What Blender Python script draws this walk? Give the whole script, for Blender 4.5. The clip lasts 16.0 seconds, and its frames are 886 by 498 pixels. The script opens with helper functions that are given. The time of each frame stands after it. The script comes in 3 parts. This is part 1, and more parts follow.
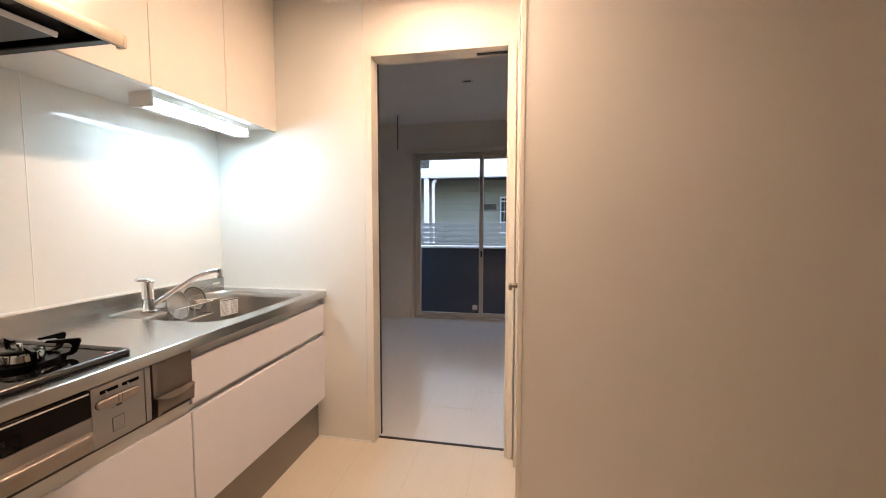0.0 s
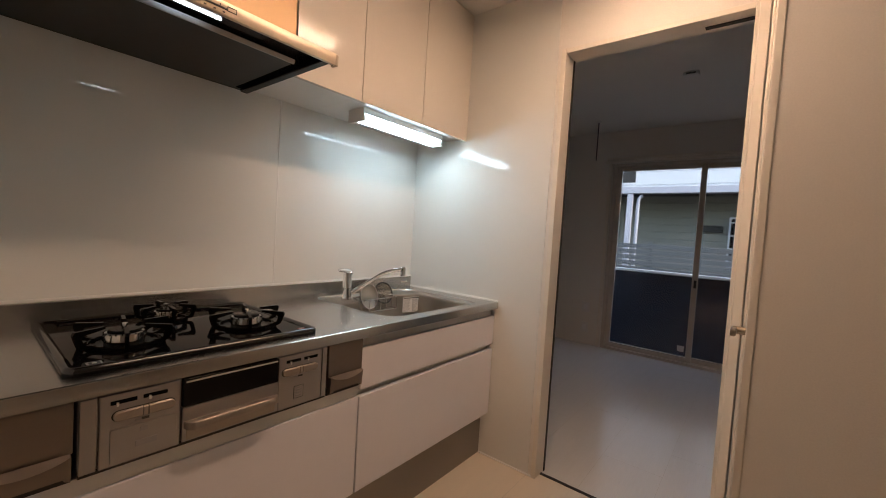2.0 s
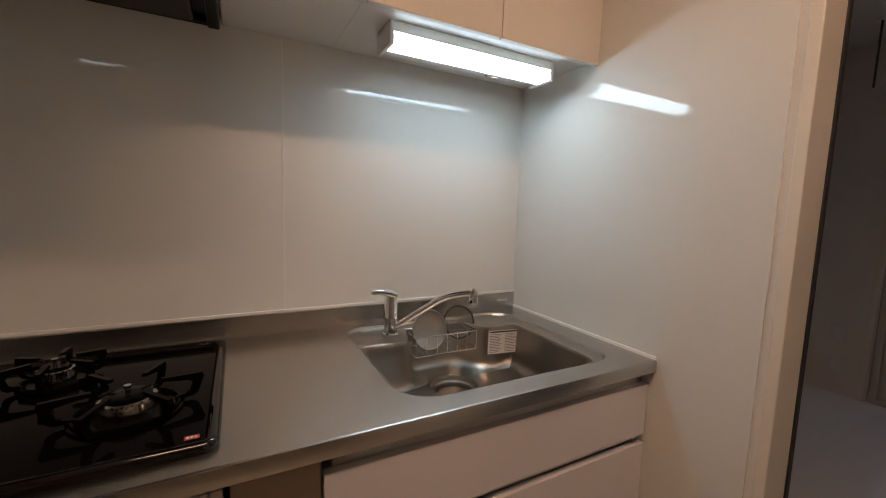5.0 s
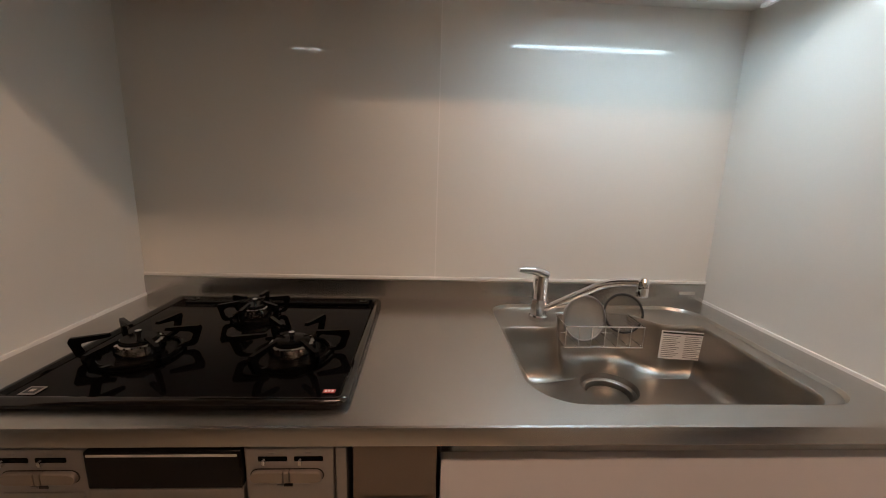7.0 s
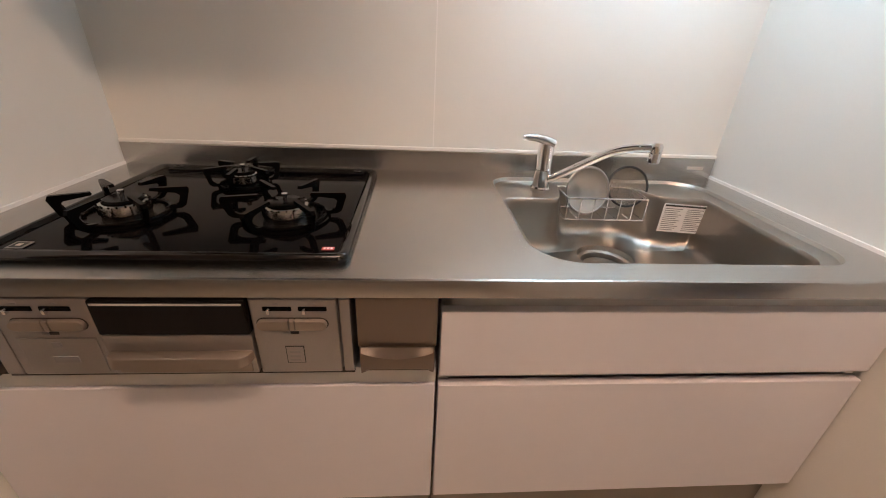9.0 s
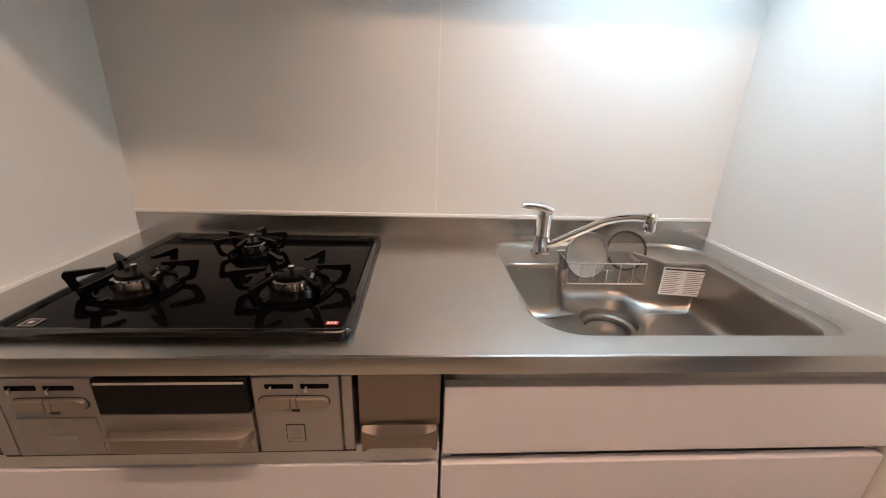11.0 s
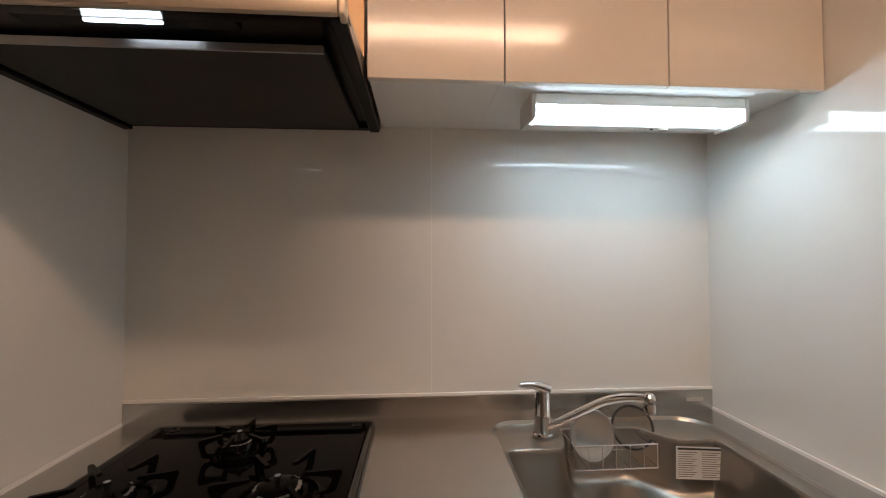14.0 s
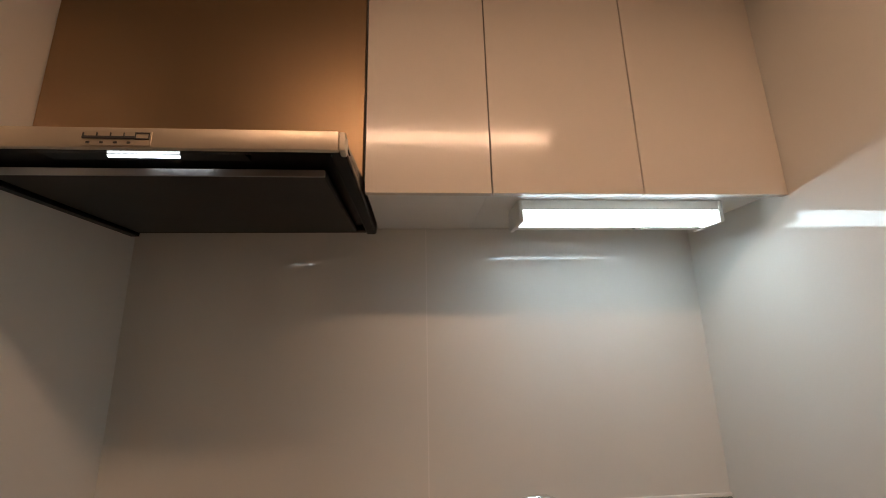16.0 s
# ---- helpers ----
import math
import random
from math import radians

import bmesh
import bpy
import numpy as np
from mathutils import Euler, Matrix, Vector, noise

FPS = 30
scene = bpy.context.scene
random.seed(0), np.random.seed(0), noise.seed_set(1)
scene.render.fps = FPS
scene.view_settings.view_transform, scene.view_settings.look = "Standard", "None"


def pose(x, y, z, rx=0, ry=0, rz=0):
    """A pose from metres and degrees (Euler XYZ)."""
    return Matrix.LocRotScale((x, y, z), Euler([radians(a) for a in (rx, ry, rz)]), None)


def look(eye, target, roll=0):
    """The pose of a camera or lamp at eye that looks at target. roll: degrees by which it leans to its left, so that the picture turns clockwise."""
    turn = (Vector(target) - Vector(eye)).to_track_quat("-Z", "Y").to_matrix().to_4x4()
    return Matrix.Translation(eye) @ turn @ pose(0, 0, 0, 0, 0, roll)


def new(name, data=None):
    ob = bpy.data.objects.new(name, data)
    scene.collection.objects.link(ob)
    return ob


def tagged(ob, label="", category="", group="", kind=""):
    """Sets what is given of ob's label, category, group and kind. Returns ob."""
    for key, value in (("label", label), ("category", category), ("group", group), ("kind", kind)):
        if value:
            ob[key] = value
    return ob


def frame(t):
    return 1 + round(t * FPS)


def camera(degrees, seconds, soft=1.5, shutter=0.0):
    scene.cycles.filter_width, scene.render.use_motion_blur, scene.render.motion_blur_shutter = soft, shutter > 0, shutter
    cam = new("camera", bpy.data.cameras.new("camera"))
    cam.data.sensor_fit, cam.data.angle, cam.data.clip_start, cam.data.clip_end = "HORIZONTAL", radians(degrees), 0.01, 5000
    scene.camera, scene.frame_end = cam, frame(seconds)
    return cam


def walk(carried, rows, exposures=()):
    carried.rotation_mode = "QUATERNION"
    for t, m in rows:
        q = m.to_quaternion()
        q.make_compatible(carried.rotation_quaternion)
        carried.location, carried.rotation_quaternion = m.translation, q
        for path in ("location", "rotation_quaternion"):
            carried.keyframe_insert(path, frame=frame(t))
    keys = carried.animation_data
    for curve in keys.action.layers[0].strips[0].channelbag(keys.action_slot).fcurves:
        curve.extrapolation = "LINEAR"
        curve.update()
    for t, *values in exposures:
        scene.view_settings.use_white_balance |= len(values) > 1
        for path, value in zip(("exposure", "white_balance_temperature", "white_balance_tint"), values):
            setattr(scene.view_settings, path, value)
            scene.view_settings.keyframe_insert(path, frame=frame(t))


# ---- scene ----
cam = camera(97.1, 16.0, soft=1.0)
EXPOSURES = [(0, 1.38, 5800, 2), (0.5, 0.8, 5950, 3), (1, 0.5, 5950, 3), (1.5, 0.42, 5950, 4), (2.5, 0.2, 6100, 5), (3.2, 0.1, 6100, 5),
             (5.5, -0.2, 6300, 9), (6.5, 0.03, 6200, 9), (7.0, 0.08, 6200, 8), (8.2, 0.5, 5900, 7), (10.3, 1.12, 5750, 7), (11, 0.94, 5700, 7),
             (12.5, 0.55, 5900, 8), (14, 0.08, 6200, 9), (15, 0.03, 6400, 9), (16, -0.28, 6650, 10)]
PATH = [
    (0, (-0.186, -1.711, 1.23), (1.774, -1.339, 1.096), 0.0),
    (0.5, (-0.188, -1.678, 1.224), (1.737, -1.151, 1.098), -0.3),
    (1, (-0.126, -1.693, 1.22), (1.702, -0.886, 1.133), -1.3),
    (1.5, (-0.039, -1.721, 1.225), (1.591, -0.565, 1.147), 1.3),
    (2, (-0.01, -1.717, 1.205), (1.555, -0.475, 1.121), 3.6),
    (2.5, (-0.015, -1.705, 1.196), (1.435, -0.333, 1.078), 2.5),
    (3, (0.04, -1.677, 1.188), (1.469, -0.288, 1.013), 2.4),
    (3.2, (0.078, -1.64, 1.189), (1.522, -0.268, 1.003), 1.8),
    (5.3, (0.848, -1.258, 1.274), (1.608, 0.572, 1.003), 0.7),
    (5.5, (0.872, -1.221, 1.279), (1.508, 0.643, 0.935), 0.0),
    (6, (0.92, -1.206, 1.263), (1.203, 0.749, 0.953), 1.5),
    (6.5, (0.882, -1.226, 1.27), (1.015, 0.739, 0.92), 1.9),
    (7, (0.871, -1.235, 1.266), (0.974, 0.722, 0.867), 1.8),
    (7.5, (0.869, -1.221, 1.226), (1.005, 0.68, 0.618), 2.8),
    (8, (0.866, -1.214, 1.188), (1.007, 0.599, 0.355), 3.3),
    (8.2, (0.861, -1.216, 1.177), (1.013, 0.56, 0.27), 3.4),
    (10.3, (0.861, -1.209, 1.21), (0.974, 0.612, 0.39), 1.6),
    (10.5, (0.863, -1.21, 1.211), (0.981, 0.627, 0.429), 2.1),
    (11, (0.862, -1.212, 1.234), (0.983, 0.669, 0.564), 2.0),
    (11.5, (0.863, -1.215, 1.257), (0.992, 0.703, 0.704), 1.6),
    (12, (0.864, -1.218, 1.278), (0.989, 0.727, 0.83), 1.7),
    (12.5, (0.87, -1.225, 1.288), (0.981, 0.746, 0.969), 0.2),
    (13, (0.864, -1.225, 1.308), (0.989, 0.763, 1.128), 0.2),
    (13.5, (0.862, -1.229, 1.323), (0.984, 0.767, 1.282), 0.2),
    (14, (0.866, -1.233, 1.338), (1.0, 0.762, 1.389), -0.1),
    (14.5, (0.865, -1.239, 1.352), (1.002, 0.751, 1.504), -0.1),
    (15, (0.869, -1.249, 1.363), (1.012, 0.732, 1.6), -0.9),
    (15.5, (0.871, -1.254, 1.383), (1.004, 0.712, 1.724), -1.1),
    (16, (0.873, -1.259, 1.398), (1.021, 0.686, 1.839), -1.3),
]
walk(cam, [(t, look(eye, target, roll)) for t, eye, target, roll in PATH], exposures=EXPOSURES)

# ---- light ----
world = bpy.data.worlds.new("world")
scene.world = world
world.use_nodes = True
wn = world.node_tree.nodes
sky = wn.new("ShaderNodeTexSky")
sky.sky_type = "NISHITA"
sky.sun_disc = False
sky.sun_elevation = radians(40)
sky.sun_rotation = radians(200)
sky.dust_density = 3.0
wn["Background"].inputs["Strength"].default_value = 0.40
world.node_tree.links.new(sky.outputs[0], wn["Background"].inputs["Color"])
sun = new("sun", bpy.data.lights.new("sun", "SUN"))
sun.data.energy, sun.data.angle, sun.data.color = 0.9, radians(20), (1.0, 0.95, 0.88)
sun.matrix_world = look((0, -6, 10), (4, 0, 0))


# ---- materials ----
def mat(name, color, rough=0.5, metal=0.0, grain=0.04, scale=60.0, bump=0.0, stretch=(1, 1, 1), coat=0.0,
        rough_var=0.06, trans=0.0, ior=1.45, blotch=0.03, spec=0.5):
    m = bpy.data.materials.new(name)
    m.use_nodes = True
    nt = m.node_tree
    n, l = nt.nodes, nt.links
    b = n["Principled BSDF"]
    b.inputs["Metallic"].default_value = metal
    b.inputs["Coat Weight"].default_value = coat
    b.inputs["Coat Roughness"].default_value = 0.06
    b.inputs["Transmission Weight"].default_value = trans
    b.inputs["IOR"].default_value = ior
    b.inputs["Specular IOR Level"].default_value = spec
    tc = n.new("ShaderNodeTexCoord")
    mp = n.new("ShaderNodeMapping")
    mp.inputs["Scale"].default_value = stretch
    l.new(tc.outputs["Object"], mp.inputs["Vector"])
    fine = n.new("ShaderNodeTexNoise")
    fine.inputs["Scale"].default_value = scale
    fine.inputs["Detail"].default_value = 3
    l.new(mp.outputs[0], fine.inputs["Vector"])
    big = n.new("ShaderNodeTexNoise")
    big.inputs["Scale"].default_value = 2.3
    big.inputs["Detail"].default_value = 4
    l.new(mp.outputs[0], big.inputs["Vector"])
    a = n.new("ShaderNodeMath")
    a.operation = "MULTIPLY_ADD"
    a.inputs[1].default_value = 2 * grain
    a.inputs[2].default_value = 1 - grain - blotch
    l.new(fine.outputs[0], a.inputs[0])
    a2 = n.new("ShaderNodeMath")
    a2.operation = "MULTIPLY_ADD"
    a2.inputs[1].default_value = 2 * blotch
    l.new(big.outputs[0], a2.inputs[0])
    l.new(a.outputs[0], a2.inputs[2])
    mul = n.new("ShaderNodeVectorMath")
    mul.operation = "SCALE"
    mul.inputs[0].default_value = color
    l.new(a2.outputs[0], mul.inputs["Scale"])
    l.new(mul.outputs[0], b.inputs["Base Color"])
    r = n.new("ShaderNodeMath")
    r.operation = "MULTIPLY_ADD"
    r.inputs[1].default_value = 2 * rough_var
    r.inputs[2].default_value = max(0.0, rough - rough_var)
    l.new(big.outputs[0], r.inputs[0])
    l.new(r.outputs[0], b.inputs["Roughness"])
    if bump:
        bp = n.new("ShaderNodeBump")
        bp.inputs["Strength"].default_value = bump
        bp.inputs["Distance"].default_value = 0.002
        l.new(fine.outputs[0], bp.inputs["Height"])
        l.new(bp.outputs[0], b.inputs["Normal"])
    return m


def glow(name, color, strength):
    m = bpy.data.materials.new(name)
    m.use_nodes = True
    b = m.node_tree.nodes["Principled BSDF"]
    b.inputs["Base Color"].default_value = (0.9, 0.9, 0.9, 1)
    b.inputs["Emission Color"].default_value = (*color, 1)
    b.inputs["Emission Strength"].default_value = strength
    return m


WALLPAPER = mat("wallpaper", (0.80, 0.76, 0.70), 0.85, 0, 0.05, 220, 0.25)
PANEL = mat("kitchen panel", (0.79, 0.785, 0.745), 0.03, 0, 0.015, 260, 0.004, rough_var=0.01, blotch=0.02)


def dimples(m, pitch, height):
    """Fine raised dots in rows on a glossy panel, on top of its own relief."""
    n, l = m.node_tree.nodes, m.node_tree.links
    tc = n.new("ShaderNodeTexCoord")
    sep = n.new("ShaderNodeSeparateXYZ")
    l.new(tc.outputs["Object"], sep.inputs[0])
    add = n.new("ShaderNodeMath")
    l.new(sep.outputs[0], add.inputs[0]), l.new(sep.outputs[1], add.inputs[1])
    com = n.new("ShaderNodeCombineXYZ")
    l.new(add.outputs[0], com.inputs[0]), l.new(sep.outputs[2], com.inputs[1])
    vo = n.new("ShaderNodeTexVoronoi")
    vo.voronoi_dimensions = "2D"
    vo.inputs["Scale"].default_value = 1 / pitch
    vo.inputs["Randomness"].default_value = 0.0
    l.new(com.outputs[0], vo.inputs["Vector"])
    mr = n.new("ShaderNodeMapRange")
    mr.interpolation_type = "SMOOTHSTEP"
    mr.inputs["From Min"].default_value, mr.inputs["From Max"].default_value = 0.17, 0.0
    l.new(vo.outputs["Distance"], mr.inputs["Value"])
    bp = n.new("ShaderNodeBump")
    bp.inputs["Strength"].default_value = 1.0
    bp.inputs["Distance"].default_value = height
    l.new(mr.outputs[0], bp.inputs["Height"])
    bs = n["Principled BSDF"]
    l.new(bs.inputs["Normal"].links[0].from_socket, bp.inputs["Normal"])
    l.new(bp.outputs[0], bs.inputs["Normal"])


dimples(PANEL, 0.013, 0.00003)
CEIL = mat("ceiling paper", (0.80, 0.77, 0.72), 0.9, 0, 0.05, 180, 0.25)
FLOORSEAM = mat("floor seam", (0.50, 0.47, 0.42), 0.5, 0, 0.05, 30)
FLOORK = mat("cream floor", (0.74, 0.66, 0.54), 0.33, 0, 0.05, 14, 0.03, (1, 12, 1), rough_var=0.08)
FLOORR = mat("white floor", (0.74, 0.73, 0.71), 0.18, 0, 0.05, 14, 0.03, (1, 12, 1), rough_var=0.08)
TRIM = mat("white trim", (0.80, 0.74, 0.65), 0.42, 0, 0.02, 40)
GLOSSW = mat("gloss white door", (0.80, 0.74, 0.66), 0.16, 0, 0.012, 20, 0.0, rough_var=0.03, coat=0.3)
WHITEF = mat("white drawer front", (0.79, 0.775, 0.825), 0.42, 0, 0.015, 20, 0.0, rough_var=0.04)
CARCASS = mat("white carcass", (0.74, 0.73, 0.70), 0.4, 0, 0.02, 30)
KICK = mat("grey kick board", (0.28, 0.25, 0.22), 0.42, 0.3, 0.05, 60, 0.0, (1, 1, 20))
STEEL = mat("brushed steel", (0.52, 0.505, 0.48), 0.27, 1.0, 0.025, 45, 0.0, (1, 9, 9), rough_var=0.0, blotch=0.0)
BOWLST = mat("satin steel", (0.42, 0.39, 0.35), 0.30, 1.0, 0.03, 120, rough_var=0.03)
CHROME = mat("chrome", (0.82, 0.82, 0.83), 0.06, 1.0, 0.01, 30, rough_var=0.02)
BURNER = mat("dulled chrome", (0.50, 0.48, 0.45), 0.14, 1.0, 0.05, 90, rough_var=0.04)
SILVER = mat("silver paint", (0.36, 0.34, 0.33), 0.32, 0.85, 0.04, 300, rough_var=0.03)
TAUPE = mat("taupe metal", (0.22, 0.18, 0.15), 0.33, 0.9, 0.05, 120, 0.0, (1, 1, 15))
HANDLE = mat("bronze grey metal", (0.36, 0.31, 0.265), 0.44, 0.8, 0.03, 90)
SILVERB = mat("pale metal", (0.66, 0.62, 0.56), 0.35, 0.6, 0.03, 90)
BLACKG = mat("black glass", (0.003, 0.0025, 0.0025), 0.06, 0, 0.1, 30, rough_var=0.02, spec=0.06)
BLACKR = mat("glossy black rim", (0.004, 0.0035, 0.003), 0.10, 0, 0.1, 30, rough_var=0.02, spec=0.9)
BLACKE = mat("black enamel", (0.003, 0.0028, 0.0026), 0.2, 0, 0.15, 150, 0.05, spec=0.08)
DARKGL = mat("dark oven glass", (0.006, 0.005, 0.005), 0.06, 0, 0.1, 20, rough_var=0.02, spec=0.2)
HOODB = mat("dark hood plate", (0.024, 0.020, 0.016), 0.42, 0.3, 0.08, 50)
HOODK = mat("black hood body", (0.007, 0.0065, 0.0065), 0.22, 0, 0.1, 60, spec=0.15)
DUCT = mat("satin champagne panel", (0.37, 0.25, 0.145), 0.42, 0.9, 0.03, 60, 0.0, (20, 20, 1), rough_var=0.03)
HOODF = mat("champagne hood front", (0.55, 0.47, 0.36), 0.38, 0.5, 0.03, 80, 0.0, (1, 20, 20))
PLASTIC = mat("white plastic", (0.78, 0.76, 0.73), 0.35, 0, 0.015, 40)
IVORY = mat("ivory plastic", (0.72, 0.62, 0.46), 0.3, 0, 0.02, 40)
SEAL = mat("white silicone", (0.84, 0.83, 0.80), 0.4, 0, 0.02, 60)
PAPER = mat("label paper", (0.82, 0.81, 0.80), 0.5, 0, 0.02, 80)
INK = mat("label ink", (0.05, 0.05, 0.05), 0.6, 0, 0.05, 80)
GREYINK = mat("grey print", (0.30, 0.29, 0.29), 0.6, 0, 0.05, 80)
RED = mat("red label", (0.45, 0.06, 0.05), 0.5, 0, 0.05, 80)
JOINT = mat("dark joint", (0.03, 0.027, 0.025), 0.6, 0, 0.1, 60)
BRASS = mat("satin nickel", (0.36, 0.30, 0.23), 0.36, 1.0, 0.03, 60)
ALU = mat("champagne aluminium", (0.60, 0.54, 0.47), 0.4, 0.1, 0.03, 60)
NAVY = mat("dark balcony panel", (0.013, 0.016, 0.03), 0.35, 0, 0.03, 20)
RAILM = mat("white balcony rail", (0.72, 0.73, 0.75), 0.4, 0.0, 0.02, 40)
CONC = mat("balcony concrete", (0.10, 0.10, 0.105), 0.85, 0, 0.1, 40, 0.3)
GRASS = mat("grey ground", (0.13, 0.13, 0.12), 0.95, 0, 0.2, 8, 0.3)
SIDW = mat("pale siding", (0.62, 0.64, 0.68), 0.6, 0, 0.04, 20)
SIDG = mat("grey green siding", (0.20, 0.20, 0.18), 0.7, 0, 0.06, 20)
STEELP = mat("lilac grey steel", (0.40, 0.40, 0.46), 0.5, 0, 0.04, 30)
FENCE = mat("grey louvre", (0.115, 0.12, 0.13), 0.5, 0.2, 0.05, 40)
WRAP = mat("clear wrap", (0.66, 0.64, 0.60), 0.15, 0, 0.02, 60, 0.5, trans=0.6, ior=1.12)
SMOKE = mat("smoky clear plastic", (0.60, 0.56, 0.50), 0.12, 0, 0.02, 60, 0.2, trans=0.85, ior=1.15)
GLASS = mat("clear glass", (0.95, 0.97, 0.97), 0.02, 0, 0.0, 10, trans=1.0, ior=1.45, rough_var=0.0, blotch=0.0)
WARM = glow("warm tube", (1.0, 0.62, 0.405), 36.0)
COOL = glow("cool tube", (0.80, 1.0, 1.12), 18.3)
HLAMP = glow("hood lamp lens", (0.92, 1.0, 1.05), 9.0)


# ---- builders ----
def box(bm, x0, x1, y0, y1, z0, z1, bev=0.0, seg=2):
    """A box, bevelled, added to bm."""
    r = bmesh.ops.create_cube(bm, size=1)
    for v in r["verts"]:
        v.co = Vector(((x0 + x1) / 2 + v.co.x * (x1 - x0), (y0 + y1) / 2 + v.co.y * (y1 - y0), (z0 + z1) / 2 + v.co.z * (z1 - z0)))
    if bev:
        es = list({e for v in r["verts"] for e in v.link_edges})
        bmesh.ops.bevel(bm, geom=es, offset=bev, segments=seg, affect="EDGES", profile=0.5)


def cyl(bm, p, q, r0, r1=None, n=24, caps=True):
    """A cylinder or cone from p to q."""
    p, q = Vector(p), Vector(q)
    d = q - p
    m = Matrix.Translation((p + q) / 2) @ d.to_track_quat("Z", "Y").to_matrix().to_4x4()
    bmesh.ops.create_cone(bm, cap_ends=caps, segments=n, radius1=r0, radius2=r0 if r1 is None else r1, depth=d.length, matrix=m)


def tube(bm, pts, r, n=10):
    """A tube that follows points."""
    pts = [Vector(p) for p in pts]
    rings = []
    for i, p in enumerate(pts):
        d = (pts[min(i + 1, len(pts) - 1)] - pts[max(i - 1, 0)]).normalized()
        u = d.cross(Vector((0, 0, 1)) if abs(d.z) < 0.95 else Vector((0, 1, 0))).normalized()
        w = d.cross(u)
        rr = r[i] if isinstance(r, (list, tuple)) else r
        rings.append([bm.verts.new(p + rr * (math.cos(a) * u + math.sin(a) * w)) for a in (2 * math.pi * k / n for k in range(n))])
    for a, b in zip(rings, rings[1:]):
        for k in range(n):
            bm.faces.new((a[k], a[(k + 1) % n], b[(k + 1) % n], b[k]))
    bm.faces.new(rings[0]), bm.faces.new(rings[-1][::-1])


def lathe(bm, c, prof, n=32, cap=True):
    """A turned shape about the vertical through c, from (radius, height) pairs."""
    rings = []
    for r, z in prof:
        rings.append([bm.verts.new((c[0] + r * math.cos(2 * math.pi * k / n), c[1] + r * math.sin(2 * math.pi * k / n), c[2] + z)) for k in range(n)])
    for a, b in zip(rings, rings[1:]):
        for k in range(n):
            bm.faces.new((a[k], a[(k + 1) % n], b[(k + 1) % n], b[k]))
    if cap and prof[0][0] > 1e-4:
        bm.faces.new(rings[0][::-1])
    if prof[-1][0] > 1e-4:
        bm.faces.new(rings[-1])


def mesh(name, bm, material, smooth=False):
    bmesh.ops.recalc_face_normals(bm, faces=bm.faces)
    if smooth:
        for f in bm.faces:
            f.smooth = True
        for e in bm.edges:
            if len(e.link_faces) == 2 and e.calc_face_angle(0) > radians(35):
                e.smooth = False
    me = bpy.data.meshes.new(name)
    bm.to_mesh(me)
    bm.free()
    me.materials.append(material)
    return new(name, me)


def part(name, bm, material, parent, label="", smooth=True):
    ob = mesh(name, bm, material, smooth)
    ob.parent = parent
    if label:
        tagged(ob, label)
    return ob


def pbox(name, parent, material, x0, x1, y0, y1, z0, z1, bev=0.0, label=""):
    bm = bmesh.new()
    box(bm, x0, x1, y0, y1, z0, z1, bev)
    ob = part(name, bm, material, parent, label)
    for f in ob.data.polygons:
        if max(abs(c) for c in f.normal) > 0.9999:
            f.use_smooth = False
    return ob


def thing(name, label, category, group="", kind=""):
    return tagged(new(name), label, category, group, kind)


def wall(name, material, boxes, label, category="wall"):
    bm = bmesh.new()
    for b in boxes:
        box(bm, *b)
    return tagged(mesh(name, bm, material), label, category, "", "structure")


L = 1.83       # kitchen niche width
CZ = 2.442     # ceiling height
TOP = 0.85     # worktop height

# ---- structure ----
wall("floor_kitchen", FLOORK, [(-5.0, 1.88, -5.0, 0.1, -0.08, 0.0)], "cream glossy wooden kitchen floor", "floor")
wall("floor_room", FLOORR, [(1.89, 4.75, -3.6, 0.25, -0.08, 0.0)], "white glossy wooden floor of the next room", "floor")
wall("ceiling_kitchen", CEIL, [(-5.0, 1.83, -5.0, 0.1, CZ, CZ + 0.1)], "white papered kitchen ceiling", "ceiling")
wall("ceiling_room", CEIL, [(1.83, 4.75, -3.6, 0.25, CZ + 0.02, CZ + 0.12)], "white papered ceiling of the next room", "ceiling")
wall("wall_back", WALLPAPER, [(-5.0, L + 0.1, 0.004, 0.1, 0, CZ)], "plain wall behind the kitchen counter")
DY0, DY1, DH = -0.944, -1.655, 2.098
wall("wall_door", WALLPAPER, [(L, L + 0.1, DY0 + 0.022, 0.004, 0, CZ), (L, L + 0.1, -1.76, DY1 - 0.03, 0, CZ),
     (L, L + 0.1, DY1 - 0.03, DY0 + 0.022, DH + 0.022, CZ), (L, L + 0.1, -3.5, -1.76, 0, CZ + 0.02),
     (L, L + 0.1, 0.004, 0.2, 0, CZ + 0.02)], "cream papered wall with the doorway to the next room")
wall("wall_wing", WALLPAPER, [(-0.12, -0.004, -0.825, 0.004, 0, CZ)], "short wing wall beside the cooker")
wall("wall_block", WALLPAPER, [(1.40, L, -5.0, -1.737, 0, CZ)], "plain beige papered wall beside the doorway")
# unseen closing walls, set far off so that less light bounces back
wall("wall_south", WALLPAPER, [(-4.9, 1.40, -5.0, -4.9, 0, CZ)], "unseen plain beige wall closing the kitchen, set far back")
wall("wall_west", WALLPAPER, [(-5.0, -4.9, -5.0, 0.1, 0, CZ)], "unseen plain beige wall at the far end, set far back")
WX = 4.66
